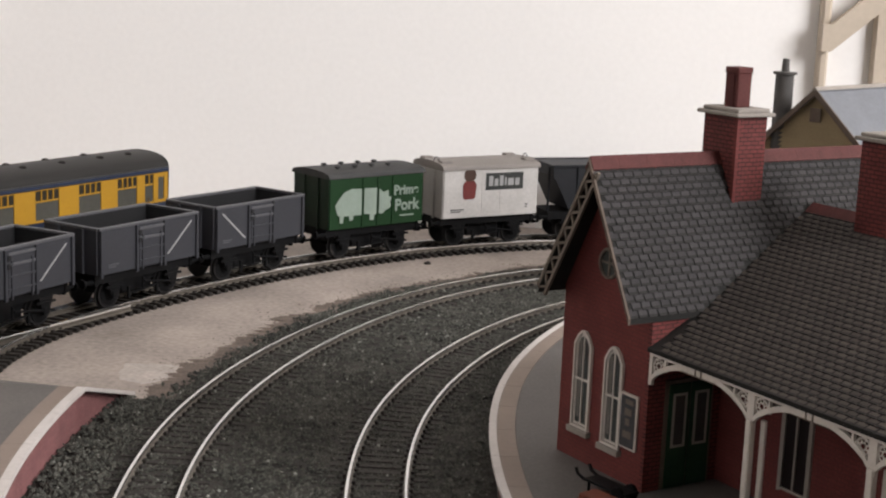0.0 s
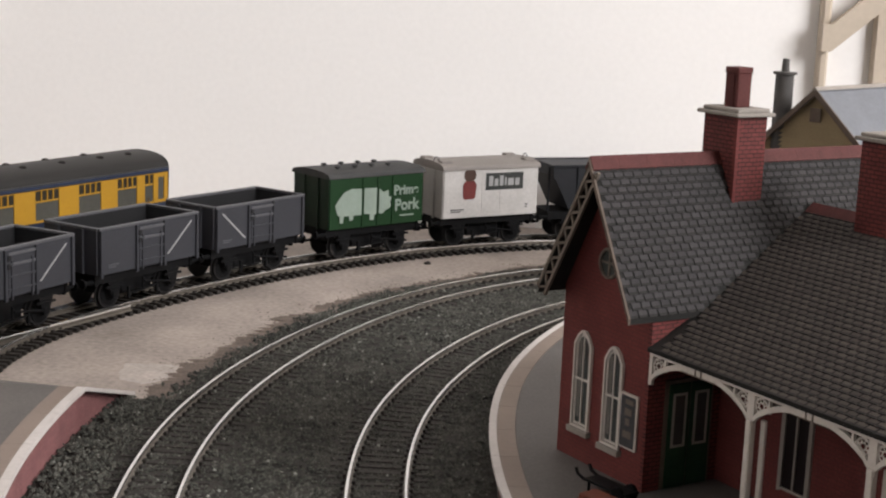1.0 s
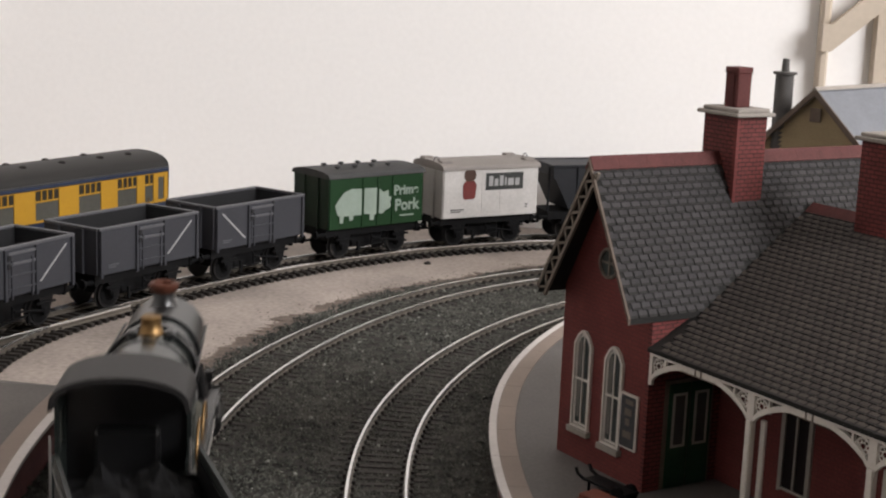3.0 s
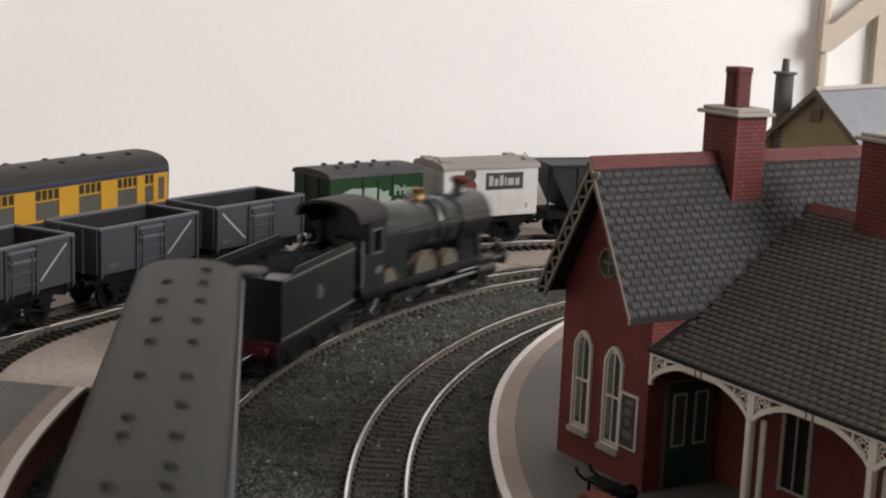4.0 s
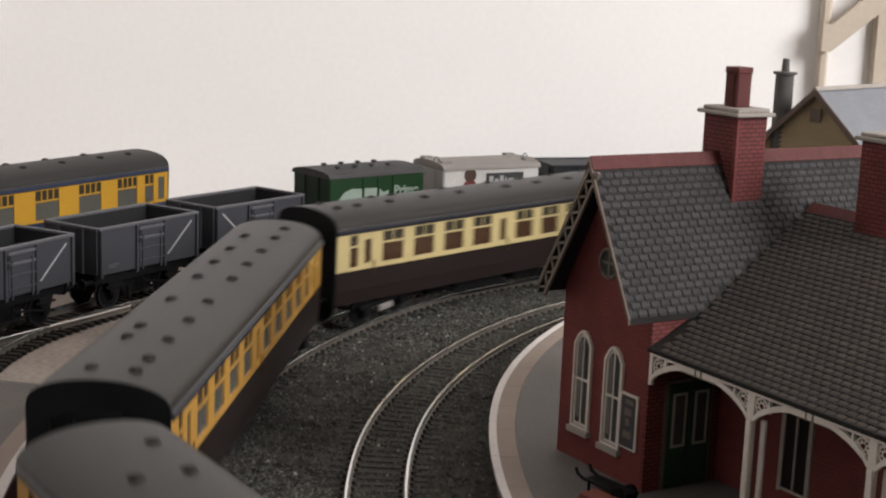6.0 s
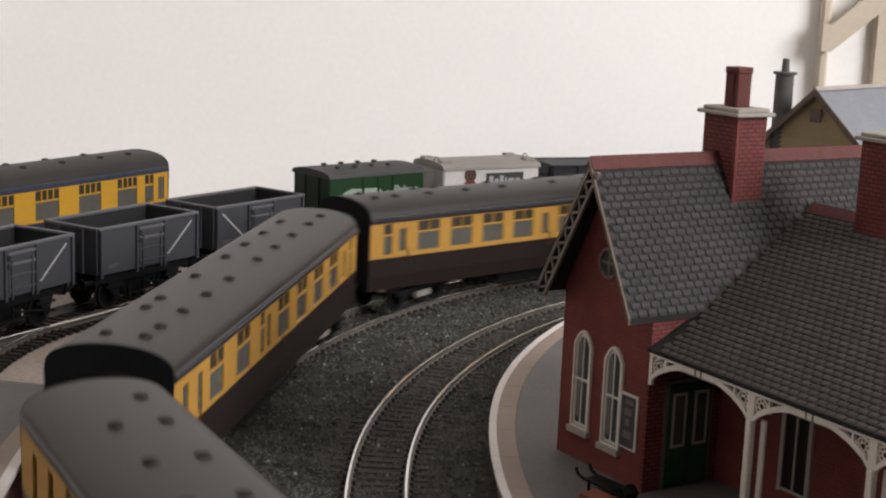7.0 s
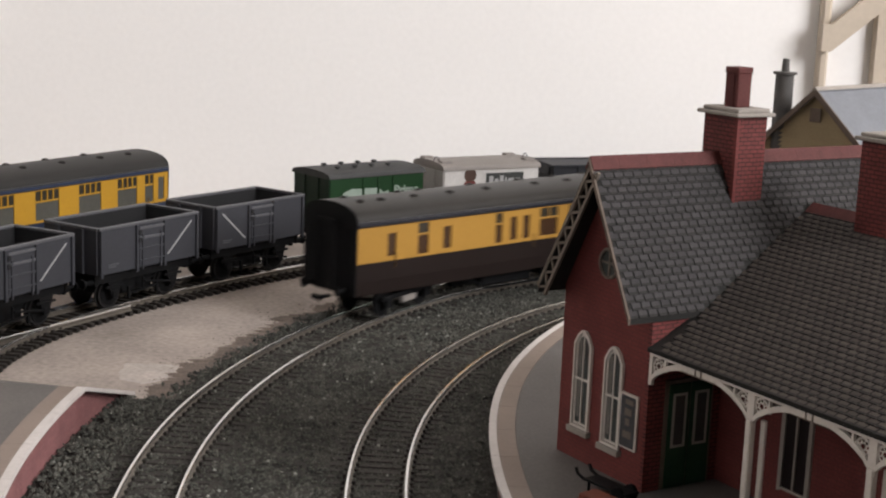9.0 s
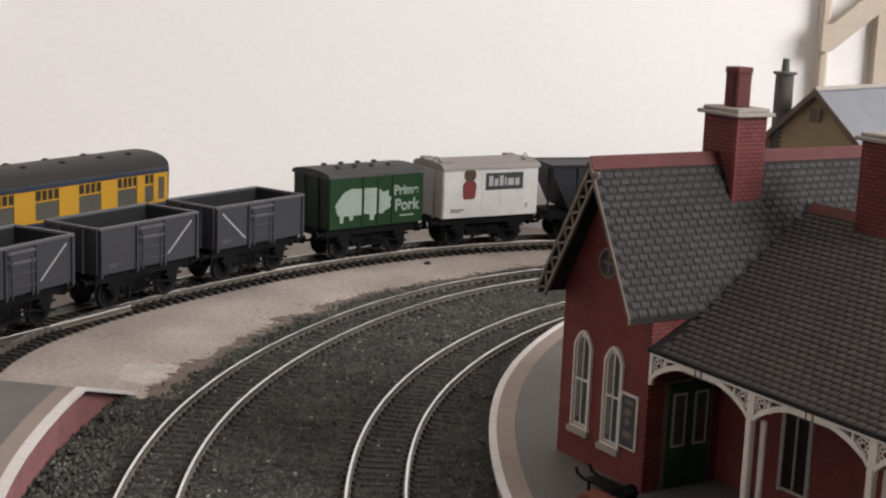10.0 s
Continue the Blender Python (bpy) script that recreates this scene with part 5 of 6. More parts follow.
def locomotive():
    """A ten-wheeled express engine; x forward, origin between the driving wheels' axles and the bogie."""
    e = thing("steam_locomotive", "dark green express steam engine with copper-capped chimney and brass valve cover", "steam locomotive")
    bm = fresh()
    box(bm, -62, -5.5, 5, 62, 5.5, 16)
    part("frame", bm, M_UNDER, e)
    bm = fresh()
    prism(bm, ((-62, 15.6), (-62, 17.2), (40, 17.2), (48, 13.8), (62, 13.8), (62, 12.6), (47, 12.6), (39, 15.6)), "y", -16, 16)
    for y in (-16.6, 15.8):
        box(bm, -62, y, 14.2, 40, y + 0.8, 16.4)
    part("running_plate", bm, M_LOCO_B, e)
    bm = fresh()
    box(bm, 62, -16, 9.5, 63.4, 16, 14.5, 0.2)
    part("buffer_beam", bm, M_LOCO_B, e)
    for y in (-11, 11):
        bm = fresh()
        rod(bm, (63, y, 12.2), (67, y, 12.2), 1.7, 1.3, 12)
        rod(bm, (66.8, y, 12.2), (68.6, y, 12.2), 3.0, 2.8, 18)
        part("buffer", bm, M_LOCO_B, e, smooth=True)
    bm = fresh()
    rod(bm, (63, 0, 11.5), (67, 0, 9), 0.6, seg=6)
    part("coupling", bm, M_UNDER, e)
    # tapered barrel, smokebox with door and dart
    bm = fresh()
    rod(bm, (-24, 0, 35.0), (28, 0, 34.0), 13.0, 11.4, 32)
    part("boiler", bm, M_LOCO, e, "glossy dark green boiler", smooth=True)
    bm = fresh()
    rod(bm, (28, 0, 34.0), (54, 0, 34.0), 11.9, seg=32)
    box(bm, 32, -7, 15, 54, 7, 28)
    part("smokebox", bm, M_LOCO_B, e, smooth=True)
    bm = fresh()
    rod(bm, (53.8, 0, 34.0), (55.4, 0, 34.0), 10.0, 8.6, 28)
    rod(bm, (55.2, 0, 34.2), (56.6, 0, 34.2), 1.6, 1.0, 10)
    rod(bm, (56.2, 0, 34.2), (56.2, 2.6, 31.6), 0.35, seg=5)
    part("smokebox_door", bm, M_LOCO_B, e, smooth=True)
    for x, r, th in ((-23, 13.2, 0.5), (-5, 12.7, 0.5), (15, 12.5, 1.7), (28, 12.2, 0.8)):
        bm = fresh()
        rod(bm, (x - th, 0, 35.0 - (x + 24) * 0.019), (x + th, 0, 35.0 - (x + 24) * 0.019), r, seg=32)
        part("boiler_band", bm, M_LOCO_B, e, smooth=True)
    # square-shouldered firebox
    bm = fresh()
    fb = [(13.4 * math.cos(math.pi * i / 14), 36 + 12.6 * math.sin(math.pi * i / 14) ** 0.66) for i in range(15)]
    prism(bm, [(13.6, 17.2)] + fb + [(-13.6, 17.2)], "x", -44, -23.5)
    part("firebox", bm, M_LOCO, e, "glossy dark green firebox", smooth=True)
    bm = fresh()
    lathe(bm, ((5.0, 44.4), (3.9, 45.8), (3.3, 47.4), (3.2, 49.6), (3.5, 50.0)), 43, 0, 20)
    part("chimney", bm, M_LOCO_B, e, smooth=True)
    bm = fresh()
    lathe(bm, ((3.4, 49.6), (4.0, 50.2), (4.6, 51.6), (4.5, 52.4), (3.7, 52.9), (2.9, 52.6), (2.5, 50.8)), 43, 0, 20)
    part("chimney_cap", bm, M_COPPER, e, "copper chimney cap", smooth=True)
    bm = fresh()
    lathe(bm, ((4.6, 45.4), (3.6, 46.4), (2.9, 48.2), (2.8, 50.2), (3.1, 50.8), (2.3, 51.4), (1.3, 51.1)), 6, 0, 18)
    part("safety_valve", bm, M_BRASS, e, "brass safety valve cover", smooth=True)
    for side in (-1, 1):
        # top feed beside the valve, with its pipe down the barrel
        bm = fresh()
        box(bm, 3.6, side * 5.2 - 1.6, 44.2, 8.4, side * 5.2 + 1.6, 47.2, 0.7)
        part("top_feed", bm, M_LOCO_B, e)
        bm = fresh()
        for i in range(7):
            a, b = radians(62 - i * 12), radians(50 - i * 12)
            rod(bm, (6, side * 12.9 * math.cos(a), 34.4 + 12.9 * math.sin(a)), (6, side * 12.9 * math.cos(b), 34.4 + 12.9 * math.sin(b)), 0.8, seg=6)
        part("feed_pipe", bm, M_LOCO_B, e)
        # cab side with a window and a cut-away behind it
        y0, y1 = (15.2, 16.2) if side > 0 else (-16.2, -15.2)
        bm = fresh()
        box(bm, -62, y0, 17.2, -44, y1, 32, 0.1)
        part("cab_side", bm, M_LOCO_T, e)
        for name, xa, za, xb, zb in (("cab_pillar", -47, 32, -44, 46.6), ("cab_lintel", -57, 42.0, -47, 46.6), ("cab_pillar", -57, 32, -55, 42.0)):
            bm = fresh()
            box(bm, xa, y0, za, xb, y1, zb)
            part(name, bm, M_LOCO_T, e)
        bm = fresh()
        for a, b, c, d in ((-55.2, 31.6, -46.8, 32.4), (-55.2, 41.6, -46.8, 42.4), (-55.4, 32, -54.6, 42), (-47.4, 32, -46.6, 42)):
            box(bm, a, side * 16.3 - 0.2, b, c, side * 16.3 + 0.2, d)
        part("window_beading", bm, M_LINE, e)
        bm = fresh()
        box(bm, -52, side * 16.3 - 0.15, 23.0, -47, side * 16.3 + 0.15, 26.0)
        part("number_plate", bm, M_LINE, e, "plain small plate")
        bm = fresh()
        rod(bm, (-62, side * 16.4, 18), (-62, side * 16.4, 38), 0.35, seg=6)
        part("handrail", bm, M_STEEL, e)
        bm = fresh()
        rod(bm, (-44, side * 14.0, 37.6), (50, side * 12.4, 37.6), 0.4, seg=6)
        part("boiler_handrail", bm, M_TYRE, e)
        for x, r in ((-38, 5.6), (-9, 8.6), (12, 7.0)):
            bm = fresh()
            sp = [(x + r * math.cos(math.pi * i / 14), 17.2 + r * math.sin(math.pi * i / 14)) for i in range(15)]
            prism(bm, sp, "y", min(side * 10.5, side * 14.6), max(side * 10.5, side * 14.6))
            part("splasher", bm, M_SPLASH, e, "rounded pale green wheel splasher", smooth=True)
            bm = fresh()
            for i in range(14):
                a, b = math.pi * i / 14, math.pi * (i + 1) / 14
                rod(bm, (x + r * math.cos(a), side * 14.7, 17.2 + r * math.sin(a)), (x + r * math.cos(b), side * 14.7, 17.2 + r * math.sin(b)), 0.4, seg=5)
            part("splasher_beading", bm, M_BRASS, e)
        bm = fresh()
        rod(bm, (34, side * 13.8, 10.0), (50, side * 13.8, 10.0), 4.4, seg=18)
        box(bm, 35, side * 13.8 - 3.4, 10, 49, side * 13.8 + 3.4, 16, 0.5)
        part("cylinder", bm, M_LOCO_B, e, smooth=True)
        bm = fresh()
        rod(bm, (42, side * 12.4, 16), (42, side * 10.6, 27), 1.6, seg=10)
        part("steam_pipe", bm, M_LOCO_B, e, smooth=True)
        bm = fresh()
        box(bm, -38, side * 15.2 - 0.5, 9.0, 12, side * 15.2 + 0.5, 11.0, 0.2)
        part("coupling_rod", bm, M_TYRE, e)
        bm = fresh()
        box(bm, -9, side * 16.0 - 0.4, 9.6, 34, side * 16.0 + 0.4, 11.0, 0.2)
        box(bm, 17, side * 16.0 - 0.6, 12.2, 34, side * 16.0 + 0.6, 13.2, 0.2)
        part("connecting_rod", bm, M_STEEL, e, "bright steel connecting rod and slide bar")
        for x in (-38, -9, 12):
            w = new("driving_wheel")
            w.parent = e
            w.matrix_basis = at(x, side * 8.9, 10.4)
            bm = fresh()
            ring = [[bm.verts.new((r * math.cos(2 * math.pi * i / 28), y, r * math.sin(2 * math.pi * i / 28))) for i in range(28)] for r, y in ((10.4, -0.8), (10.4, 0.8), (9.2, 0.8), (9.2, -0.8))]
            for p, q in zip(ring, ring[1:] + ring[:1]):
                for i in range(28):
                    bm.faces.new((p[i], p[(i + 1) % 28], q[(i + 1) % 28], q[i]))
            part("tyre", bm, M_TYRE, w, smooth=True)
            bm = fresh()
            rod(bm, (0, -0.9, 0), (0, 1.0, 0), 2.0, seg=12)
            for i in range(14):
                a = 2 * math.pi * i / 14
                rod(bm, (1.6 * math.cos(a), 0, 1.6 * math.sin(a)), (9.4 * math.cos(a), 0, 9.4 * math.sin(a)), 0.42, seg=4)
            part("spokes", bm, M_LOCO_B, w)
        for x in (34, 54):
            bm = fresh()
            rod(bm, (x, side * 7.6, 6.2), (x, side * 9.0, 6.2), 6.2, seg=20)
            rod(bm, (x, side * 9.0, 6.2), (x, side * 9.3, 6.2), 4.6, seg=20)
            part("bogie_wheel", bm, M_LOCO_B, e, smooth=True)
    bm = fresh()
    prism(bm, [(16.4 * math.cos(math.pi * i / 14), 46.0 + 7.8 * math.sin(math.pi * i / 14) ** 0.75) for i in range(15)] + [(-16.4, 45.4), (-15.4, 45.4)] + [(15.4 * math.cos(math.pi * i / 14), 45.4 + 7.0 * math.sin(math.pi * i / 14) ** 0.75) for i in range(13, 0, -1)] + [(15.4, 45.4), (16.4, 45.4)], "x", -65, -43)
    part("cab_roof", bm, M_LOCO_ROOF, e, smooth=True)
    bm = fresh()
    prism(bm, [(15.2, 17.2)] + [(15.2 * math.cos(math.pi * i / 14), 45.6 + 6.8 * math.sin(math.pi * i / 14) ** 0.75) for i in range(15)] + [(-15.2, 17.2)], "x", -45.2, -44.2)
    part("cab_front", bm, M_LOCO_B, e)
    bm = fresh()
    box(bm, -62, -15, 16.6, -44, 15, 17.6)
    box(bm, -50, -8, 17.6, -45.3, 8, 36, 1.0)
    part("backhead", bm, M_LOCO_B, e)
    for y in (-13, 13):
        bm = fresh()
        rod(bm, (59, y, 13), (59, y, 18), 0.5, seg=6)
        box(bm, 57.8, y - 1.3, 17, 60.2, y + 1.3, 20.5, 0.3)
        part("lamp", bm, M_LOCO_B, e)
    return e


def tender():
    t = thing("tender", "dark green high-sided tender with coal and a red buffer beam", "tender")
    hl = 36
    bm = fresh()
    box(bm, -hl, -15, 12, hl, 15, 15.5, 0.2)
    part("footplate", bm, M_LOCO_B, t)
    for side in (-1, 1):
        bm = fresh()
        y = side * 16.0
        prism(bm, ((-hl, 15), (hl, 15), (hl, 38.5), (hl - 2, 40.6), (-hl + 14, 40.6), (-hl + 9, 38.2), (-hl, 38.2)), "y", y - 0.5, y + 0.5)
        part("side", bm, M_LOCO_T, t, "plain dark green tender side")
        bm = fresh()
        box(bm, -hl + 1.2, side * 15.3 - 0.15, 32, hl - 1.2, side * 15.3 + 0.1, 38.0)
        part("lining_plate", bm, M_COAL, t, "black inner plate")
        bm = fresh()
        box(bm, -hl, y + side * 0.6 - 0.5, 37.0, hl, y + side * 0.6 + 0.5, 38.0, 0.2)
        box(bm, -hl, y + side * 0.6 - 0.5, 15.4, hl, y + side * 0.6 + 0.5, 16.6, 0.2)
        part("beading", bm, M_LINE, t, "pale lined beading")
        bm = fresh()
        box(bm, -hl, side * 14 - 0.6, 6.5, hl, side * 14 + 0.6, 13.6, 0.2)
        for x in (-24, 0, 24):
            box(bm, x - 2.5, side * 15 - 0.6, 4.5, x + 2.5, side * 15 + 0.8, 9.5, 0.4)
            box(bm, x - 7, side * 15 - 0.4, 10, x + 7, side * 15 + 0.6, 11.4, 0.2)
        part("side_frame", bm, M_UNDER, t)
        bm = fresh()
        prism(bm, [(2.6 * math.cos(a * 0.5236), 27 + 3.0 * math.sin(a * 0.5236)) for a in range(12)], "y", min(side * 16.5, side * 16.62), max(side * 16.5, side * 16.62))
        part("crest", bm, M_LINE, t, "small pale crest")
    bm = fresh()
    box(bm, -hl, -15.5, 15, -hl + 1, 15.5, 38.2)
    part("end_plate", bm, M_LOCO_B, t)
    bm = fresh()
    box(bm, hl - 1, -15.5, 15, hl, 15.5, 34)
    part("end_plate", bm, M_LOCO_B, t)
    bm = fresh()
    box(bm, -hl + 1, -15.5, 34.2, -14, 15.5, 35.6)
    rod(bm, (-28, 0, 35.4), (-28, 0, 38.8), 6.5, 6.0, 20)
    part("tank_top", bm, M_LOCO_B, t, smooth=True)
    bm = fresh()
    rod(bm, (-28, 0, 38.75), (-28, 0, 39.6), 6.6, 5.6, 20)
    part("filler_lid", bm, M_ROOF_G, t, "grey round filler lid", smooth=True)
    bm = fresh()
    n = 14
    grid = [[bm.verts.new((-16 + 51 * i / n, -15 + 30 * j / n, 31.6 + 6 * noise.noise((i * 0.35, j * 0.35, 1.0)) + 2.5 * noise.noise((i * 1.1, j * 1.1, 4.0)) + 4 * math.sin(math.pi * j / n))) for j in range(n + 1)] for i in range(n + 1)]
    for i in range(n):
        for j in range(n):
            bm.faces.new((grid[i][j], grid[i + 1][j], grid[i + 1][j + 1], grid[i][j + 1]))
    ob = part("coal", bm, M_COAL, t, "heap of black coal")
    bm = fresh()
    box(bm, -hl - 1.2, -15.5, 9.5, -hl, 15.5, 15, 0.2)
    part("buffer_beam", bm, M_RED, t, "dark red buffer beam")
    for y in (-11, 11):
        bm = fresh()
        rod(bm, (-hl - 1, y, 12), (-hl - 4.6, y, 12), 1.4, 1.0, 10)
        rod(bm, (-hl - 4.4, y, 12), (-hl - 5.4, y, 12), 2.3, 2.1, 14)
        part("buffer", bm, M_RED, t, smooth=True)
    for x in (-24, 0, 24):
        wheelset(t, x, 7.2)
    return t


ENGINE, TENDER = locomotive(), tender()
GROUP = "coaches of the moving train"
COACHES = [coach("coach", lab, pat, mb, M_CHOC, mr, mg, M_GUTTER, GROUP, 227.0) for lab, pat, mb, mg, mr in (
    ("chocolate and cream coach with grey roof, coupled to the tender", "open", M_CREAM, M_CGLASS, M_COACH_ROOF_C),
    ("chocolate and cream coach with grey roof", "open", M_CREAM, M_CGLASS, M_COACH_ROOF),
    ("chocolate and yellow coach with grey roof", "open", M_YELLOW, M_CGLASS_D, M_COACH_ROOF),
    ("chocolate and yellow coach with varied windows and grey roof", "buffet", M_YELLOW, M_CGLASS_D, M_COACH_ROOF),
    ("chocolate and yellow brake coach with black end, last of the train", "brake", M_YELLOW, M_CGLASS, M_COACH_ROOF))]

# ---- behind the station: a gabled house with an iron flue ----


def house():
    h_ = thing("house", "ochre boarded gabled house with blue-grey slate roof", "house", at(161.5, 640, PT, -45))
    # x to the right along the gable, y away
    w, ze, zr, dep = 27.5, 67.8, 92.5, 62
    bm = fresh()
    prism(bm, ((-w + 1.5, 0), (w - 1.5, 0), (w - 1.5, ze), (0, zr - 1.5), (-w + 1.5, ze)), "y", 0, dep)
    part("walls", bm, M_OCHRE_CARD, h_)
    z = 40.0
    while z < zr - 5:
        half = min(w - 1.5, (zr - 4.5 - z) / (zr - 1.5 - ze) * (w - 1.5)) if z > ze - 4 else w - 1.5
        bm = fresh()
        prism(bm, ((-1.3, z), (-0.15, z + 1.95), (0, z + 1.95), (0, z)), "x", -half, half)
        part("weatherboard", bm, M_OCHRE_CARD, h_)
        z += 2.0
    for side in (-1, 1):
        bm = fresh()
        prism(bm, ((0, zr), (side * (w + 3), ze - 3.5), (side * (w + 3), ze - 5), (0, zr - 1.6)), "y", -3.0, dep + 3)
        part("roof_slope", bm, M_BLUE_SLATE, h_, "blue-grey slate roof slope")
        bm = fresh()
        prism(bm, ((0, zr + 0.3), (side * (w + 3.2), ze - 3.4), (side * (w + 3.2), ze - 6.6), (0, zr - 2.9)), "y", -3.9, -3.05)
        part("bargeboard", bm, M_SOFFIT, h_)
    bm = fresh()
    prism(bm, ((-1.5, zr - 0.6), (0, zr + 1), (1.5, zr - 0.6)), "y", -4, dep + 3)
    part("ridge_strip", bm, M_STONEWORK, h_)
    bm = fresh()
    box(bm, -2.6, -1.9, 78, 2.6, -1.2, 84)
    part("vent_panel", bm, M_SOFFIT, h_)
    bm = fresh()
    lathe(bm, ((4.3, 40), (4.1, 97), (5.3, 97.3), (5.3, 98.3), (1.8, 98.5), (1.5, 104), (0.9, 104.2)), -19.6, 2.6, 18)
    part("flue", bm, M_FLUE, h_, "round grey iron flue with cap", smooth=True)
    return h_


house()


def platform_barrow():
    b = thing("luggage_barrow", "black two-wheeled luggage barrow with an orange crate", "luggage barrow", at(48.0, 375.0, PT, -52))
    bm = fresh()
    box(bm, -8, -2.8, 2.4, 8, 2.8, 3.2, 0.2)
    part("bed", bm, M_BLACK, b)
    for y in (-2.5, 2.5):
        bm = fresh()
        rod(bm, (-8, y, 2.8), (-10.5, y, 3.6), 0.5, seg=6)
        rod(bm, (-10.5, y, 3.6), (-11.4, y, 5.2), 0.5, seg=6)
        part("handle", bm, M_BLACK, b)
        bm = fresh()
        rod(bm, (5, y - 0.5, 2.2), (5, y + 0.5, 2.2), 2.2, seg=14)
        part("wheel", bm, M_BLACK, b)
        bm = fresh()
        rod(bm, (-6, y, 0), (-6, y, 2.6), 0.4, seg=6)
        part("leg", bm, M_BLACK, b)
    c = thing("crate", "orange-red crate on the platform", "crate", at(43.5, 360.0, PT, -52))
    bm = fresh()
    box(bm, -5, -3.2, 0, 5, 3.2, 5.4, 0.3)
    part("body", bm, M_ORANGE, c)
    bm = fresh()
    for z in (1.2, 3.4):
        box(bm, -5.2, -3.4, z, 5.2, 3.4, z + 0.7, 0.1)
    part("slat", bm, M_ORANGE, c)


platform_barrow()


def lump(x, y, z, r, label):
    """A stray clump of ballast stones."""
    bm = fresh()
    bmesh.ops.create_icosphere(bm, subdivisions=2, radius=r)
    for v in bm.verts:
        v.co *= 1 + 0.5 * noise.noise(v.co * 0.9 + Vector((x, y, 0)))
        v.co.z *= 0.55
    ob = tagged(new("stone_clump", finish(bm, "stone_clump", M_SLEEPER)), label, "stone", "stray stones")
    ob.matrix_world = at(x, y, z)


lump(-8.0, 756.0, GROUND + 0.6, 1.9, "small dark clump of ballast on the bare board")
lump(-170.0, 522.0, GROUND + 0.6, 1.3, "small dark crumb of ballast on the bare board")


def smear():
    """A thin pale plaster smear on the board."""
    bm = fresh()
    ring = [bm.verts.new((11 * (1 + 0.45 * noise.noise((math.cos(a) * 1.6, math.sin(a) * 1.6, 3.0))) * math.cos(a), 15 * (1 + 0.45 * noise.noise((math.cos(a) * 1.6, math.sin(a) * 1.6, 7.0))) * math.sin(a), 0)) for a in [2 * math.pi * i / 30 for i in range(30)]]
    mid = bm.verts.new((0, 0, 0.5))
    for i in range(30):
        bm.faces.new((ring[i], ring[(i + 1) % 30], mid))
    ob = tagged(new("plaster_smear", finish(bm, "plaster_smear", M_SMEAR, True)), "thin pale plaster smear on the bare board", "plaster", "", "structure")
    ob.matrix_world = at(-110, 533, GROUND + 0.02)


smear()
lump(-15.5, 590.0, GROUND + 2.4, 1.9, "dark clump standing out of the grey ballast")


def shelf_bracket():
    """Painted timber upright with a diagonal brace, on the wall behind the house."""
    b = thing("shelf_bracket", "cream painted wooden upright with a diagonal brace on the wall", "shelf bracket", None, "", "structure")
    bm = fresh()
    box(bm, 217.5, 872, GROUND, 223.5, 880, 420, 1.5)
    part("upright", bm, M_WOOD, b)
    bm = fresh()
    prism(bm, ((223, 110), (330, 203), (330, 221), (223, 126), (217.5, 126), (217.5, 110)), "y", 866, 872)
    part("brace", bm, M_WOOD, b)
    # no real board: its tan colour gives the wall's soft shade here
    bm = fresh()
    box(bm, 250, 874, GROUND, 420, 880, 420, 1.5)
    part("wall_shade_board", bm, M_WOOD, b, "added tan board standing for soft shade on the wall")


shelf_bracket()

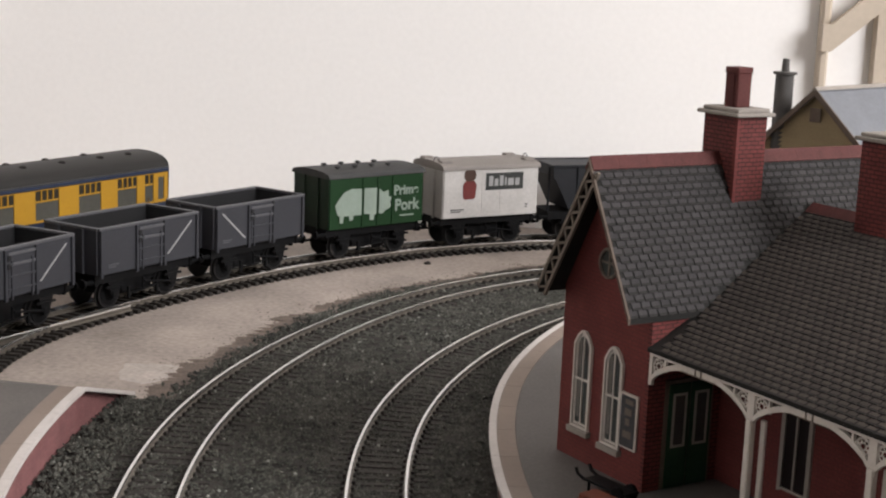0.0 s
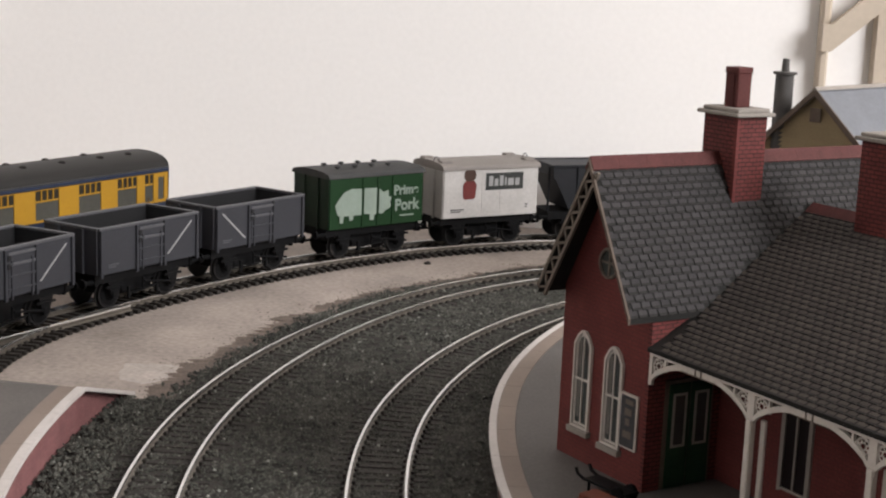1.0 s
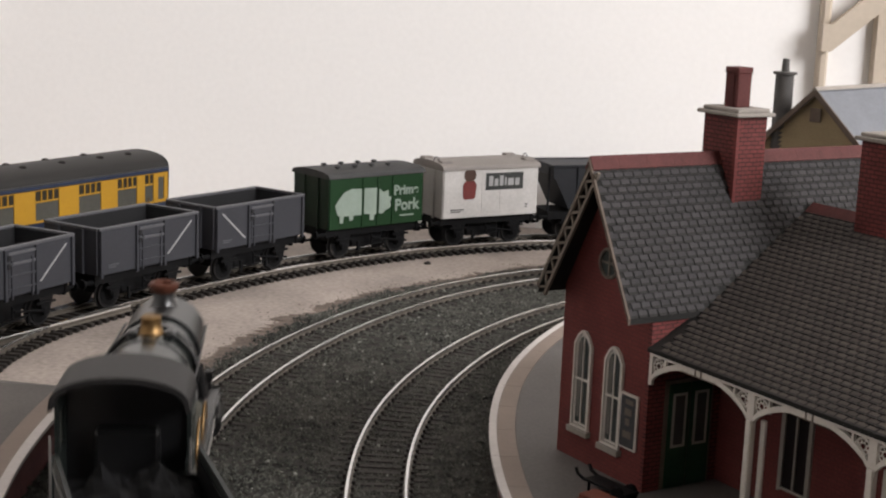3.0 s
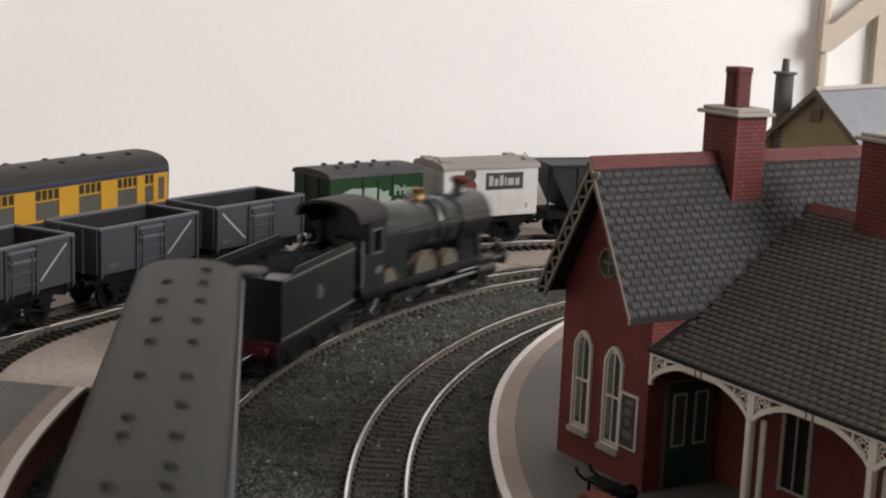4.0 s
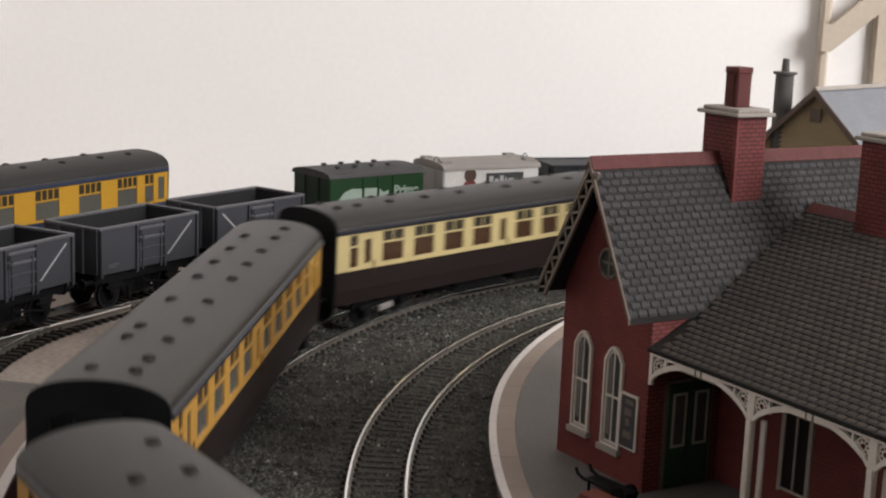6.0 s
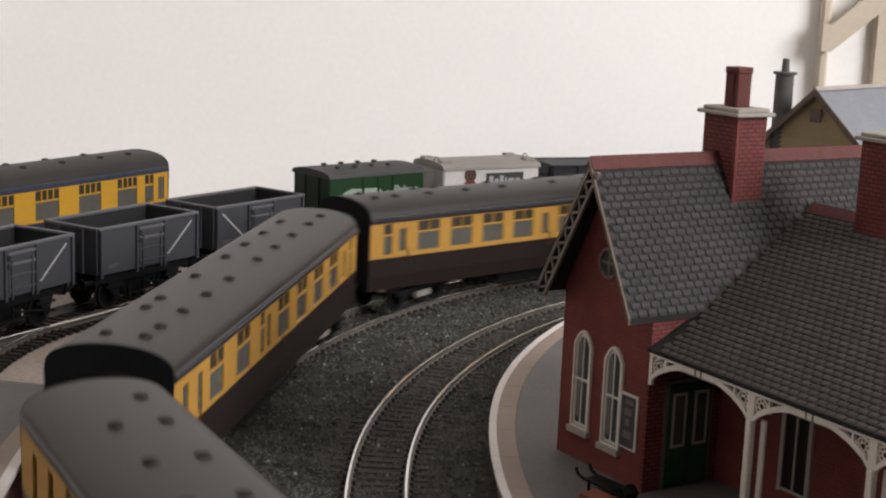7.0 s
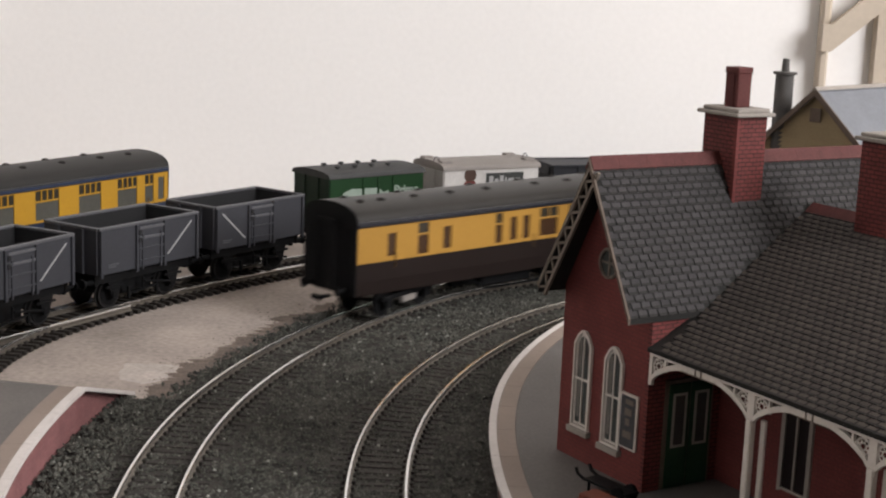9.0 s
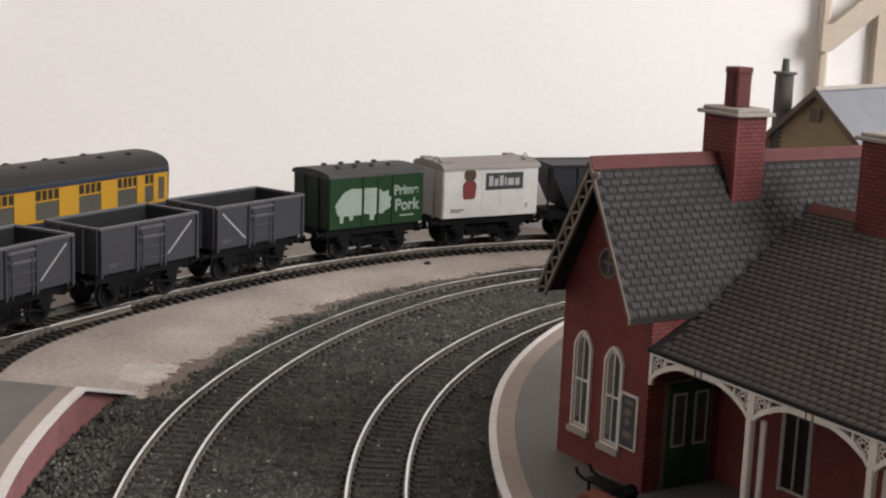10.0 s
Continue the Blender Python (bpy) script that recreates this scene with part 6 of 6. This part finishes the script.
# ---- motion of the train along the outer line ----
PACE = ((2.4, -1494.9), (3.0, -1344.3), (3.6, -1184.0), (4.2, -1015.7), (4.8, -839.8), (5.4, -654.0), (6.0, -474.0), (6.6, -293.0), (7.2, -129.5), (7.8, 22.0), (8.4, 168.0), (9.0, 322.0), (9.5, 442.0))


def pace_slopes():
    t, v = np.array(PACE).T
    return np.gradient(v, t)


SLOPES = pace_slopes()


def run(t):
    """Place of the last coach's rear pivot along the line; the train slows a little on the way."""
    if t <= PACE[0][0]:
        return PACE[0][1] + 251.0 * (t - PACE[0][0])
    if t >= PACE[-1][0]:
        return PACE[-1][1] + 246.0 * (t - PACE[-1][0])
    i = max(k for k, row in enumerate(PACE) if row[0] <= t)
    (t0, a), (t1, b) = PACE[i], PACE[i + 1]
    h, u = t1 - t0, (t - t0) / (t1 - t0)
    return a * (2 * u ** 3 - 3 * u * u + 1) + SLOPES[i] * h * (u ** 3 - 2 * u * u + u) + b * (3 * u * u - 2 * u ** 3) + SLOPES[i + 1] * h * (u ** 3 - u * u)


def on_line(s, wheelbase):
    a, b = LINE_A(s - wheelbase / 2), LINE_A(s + wheelbase / 2)
    return (a[0] + b[0]) / 2, (a[1] + b[1]) / 2, math.atan2(b[1] - a[1], b[0] - a[0])


def motions():
    times = [i * 0.1 for i in range(101)]
    pitch = 258.4
    for k, (c, bogies) in enumerate(COACHES):
        rows, turns = [], ([], [])
        for t in times:
            s = run(t) + 81.8 + (4 - k) * pitch
            x, y, a = on_line(s, 163.6)
            rows.append((t, at(x, y, 0, math.degrees(a))))
            for i, d in enumerate((-81.8, 81.8)):
                turns[i].append((t, at(d, 0, 0, math.degrees(LINE_A(s + d)[2] - a))))
        walk(c, rows)
        for b, r in zip(bogies, turns):
            walk(b, r)
    front = 81.8 + 4 * pitch + CL / 2
    walk(TENDER, [(t, at(*on_line(run(t) + front + 64.0, 52)[:2], 0, math.degrees(on_line(run(t) + front + 64.0, 52)[2]))) for t in times])
    # the engine follows its driving axles, 13 behind its origin, so that its front swings outwards
    rows = []
    for t in times:
        x, y, a = on_line(run(t) + front + 64.0 + 113.3 - 13, 50)
        rows.append((t, at(x + 13 * math.cos(a), y + 13 * math.sin(a), 0, math.degrees(a))))
    walk(ENGINE, rows)


motions()
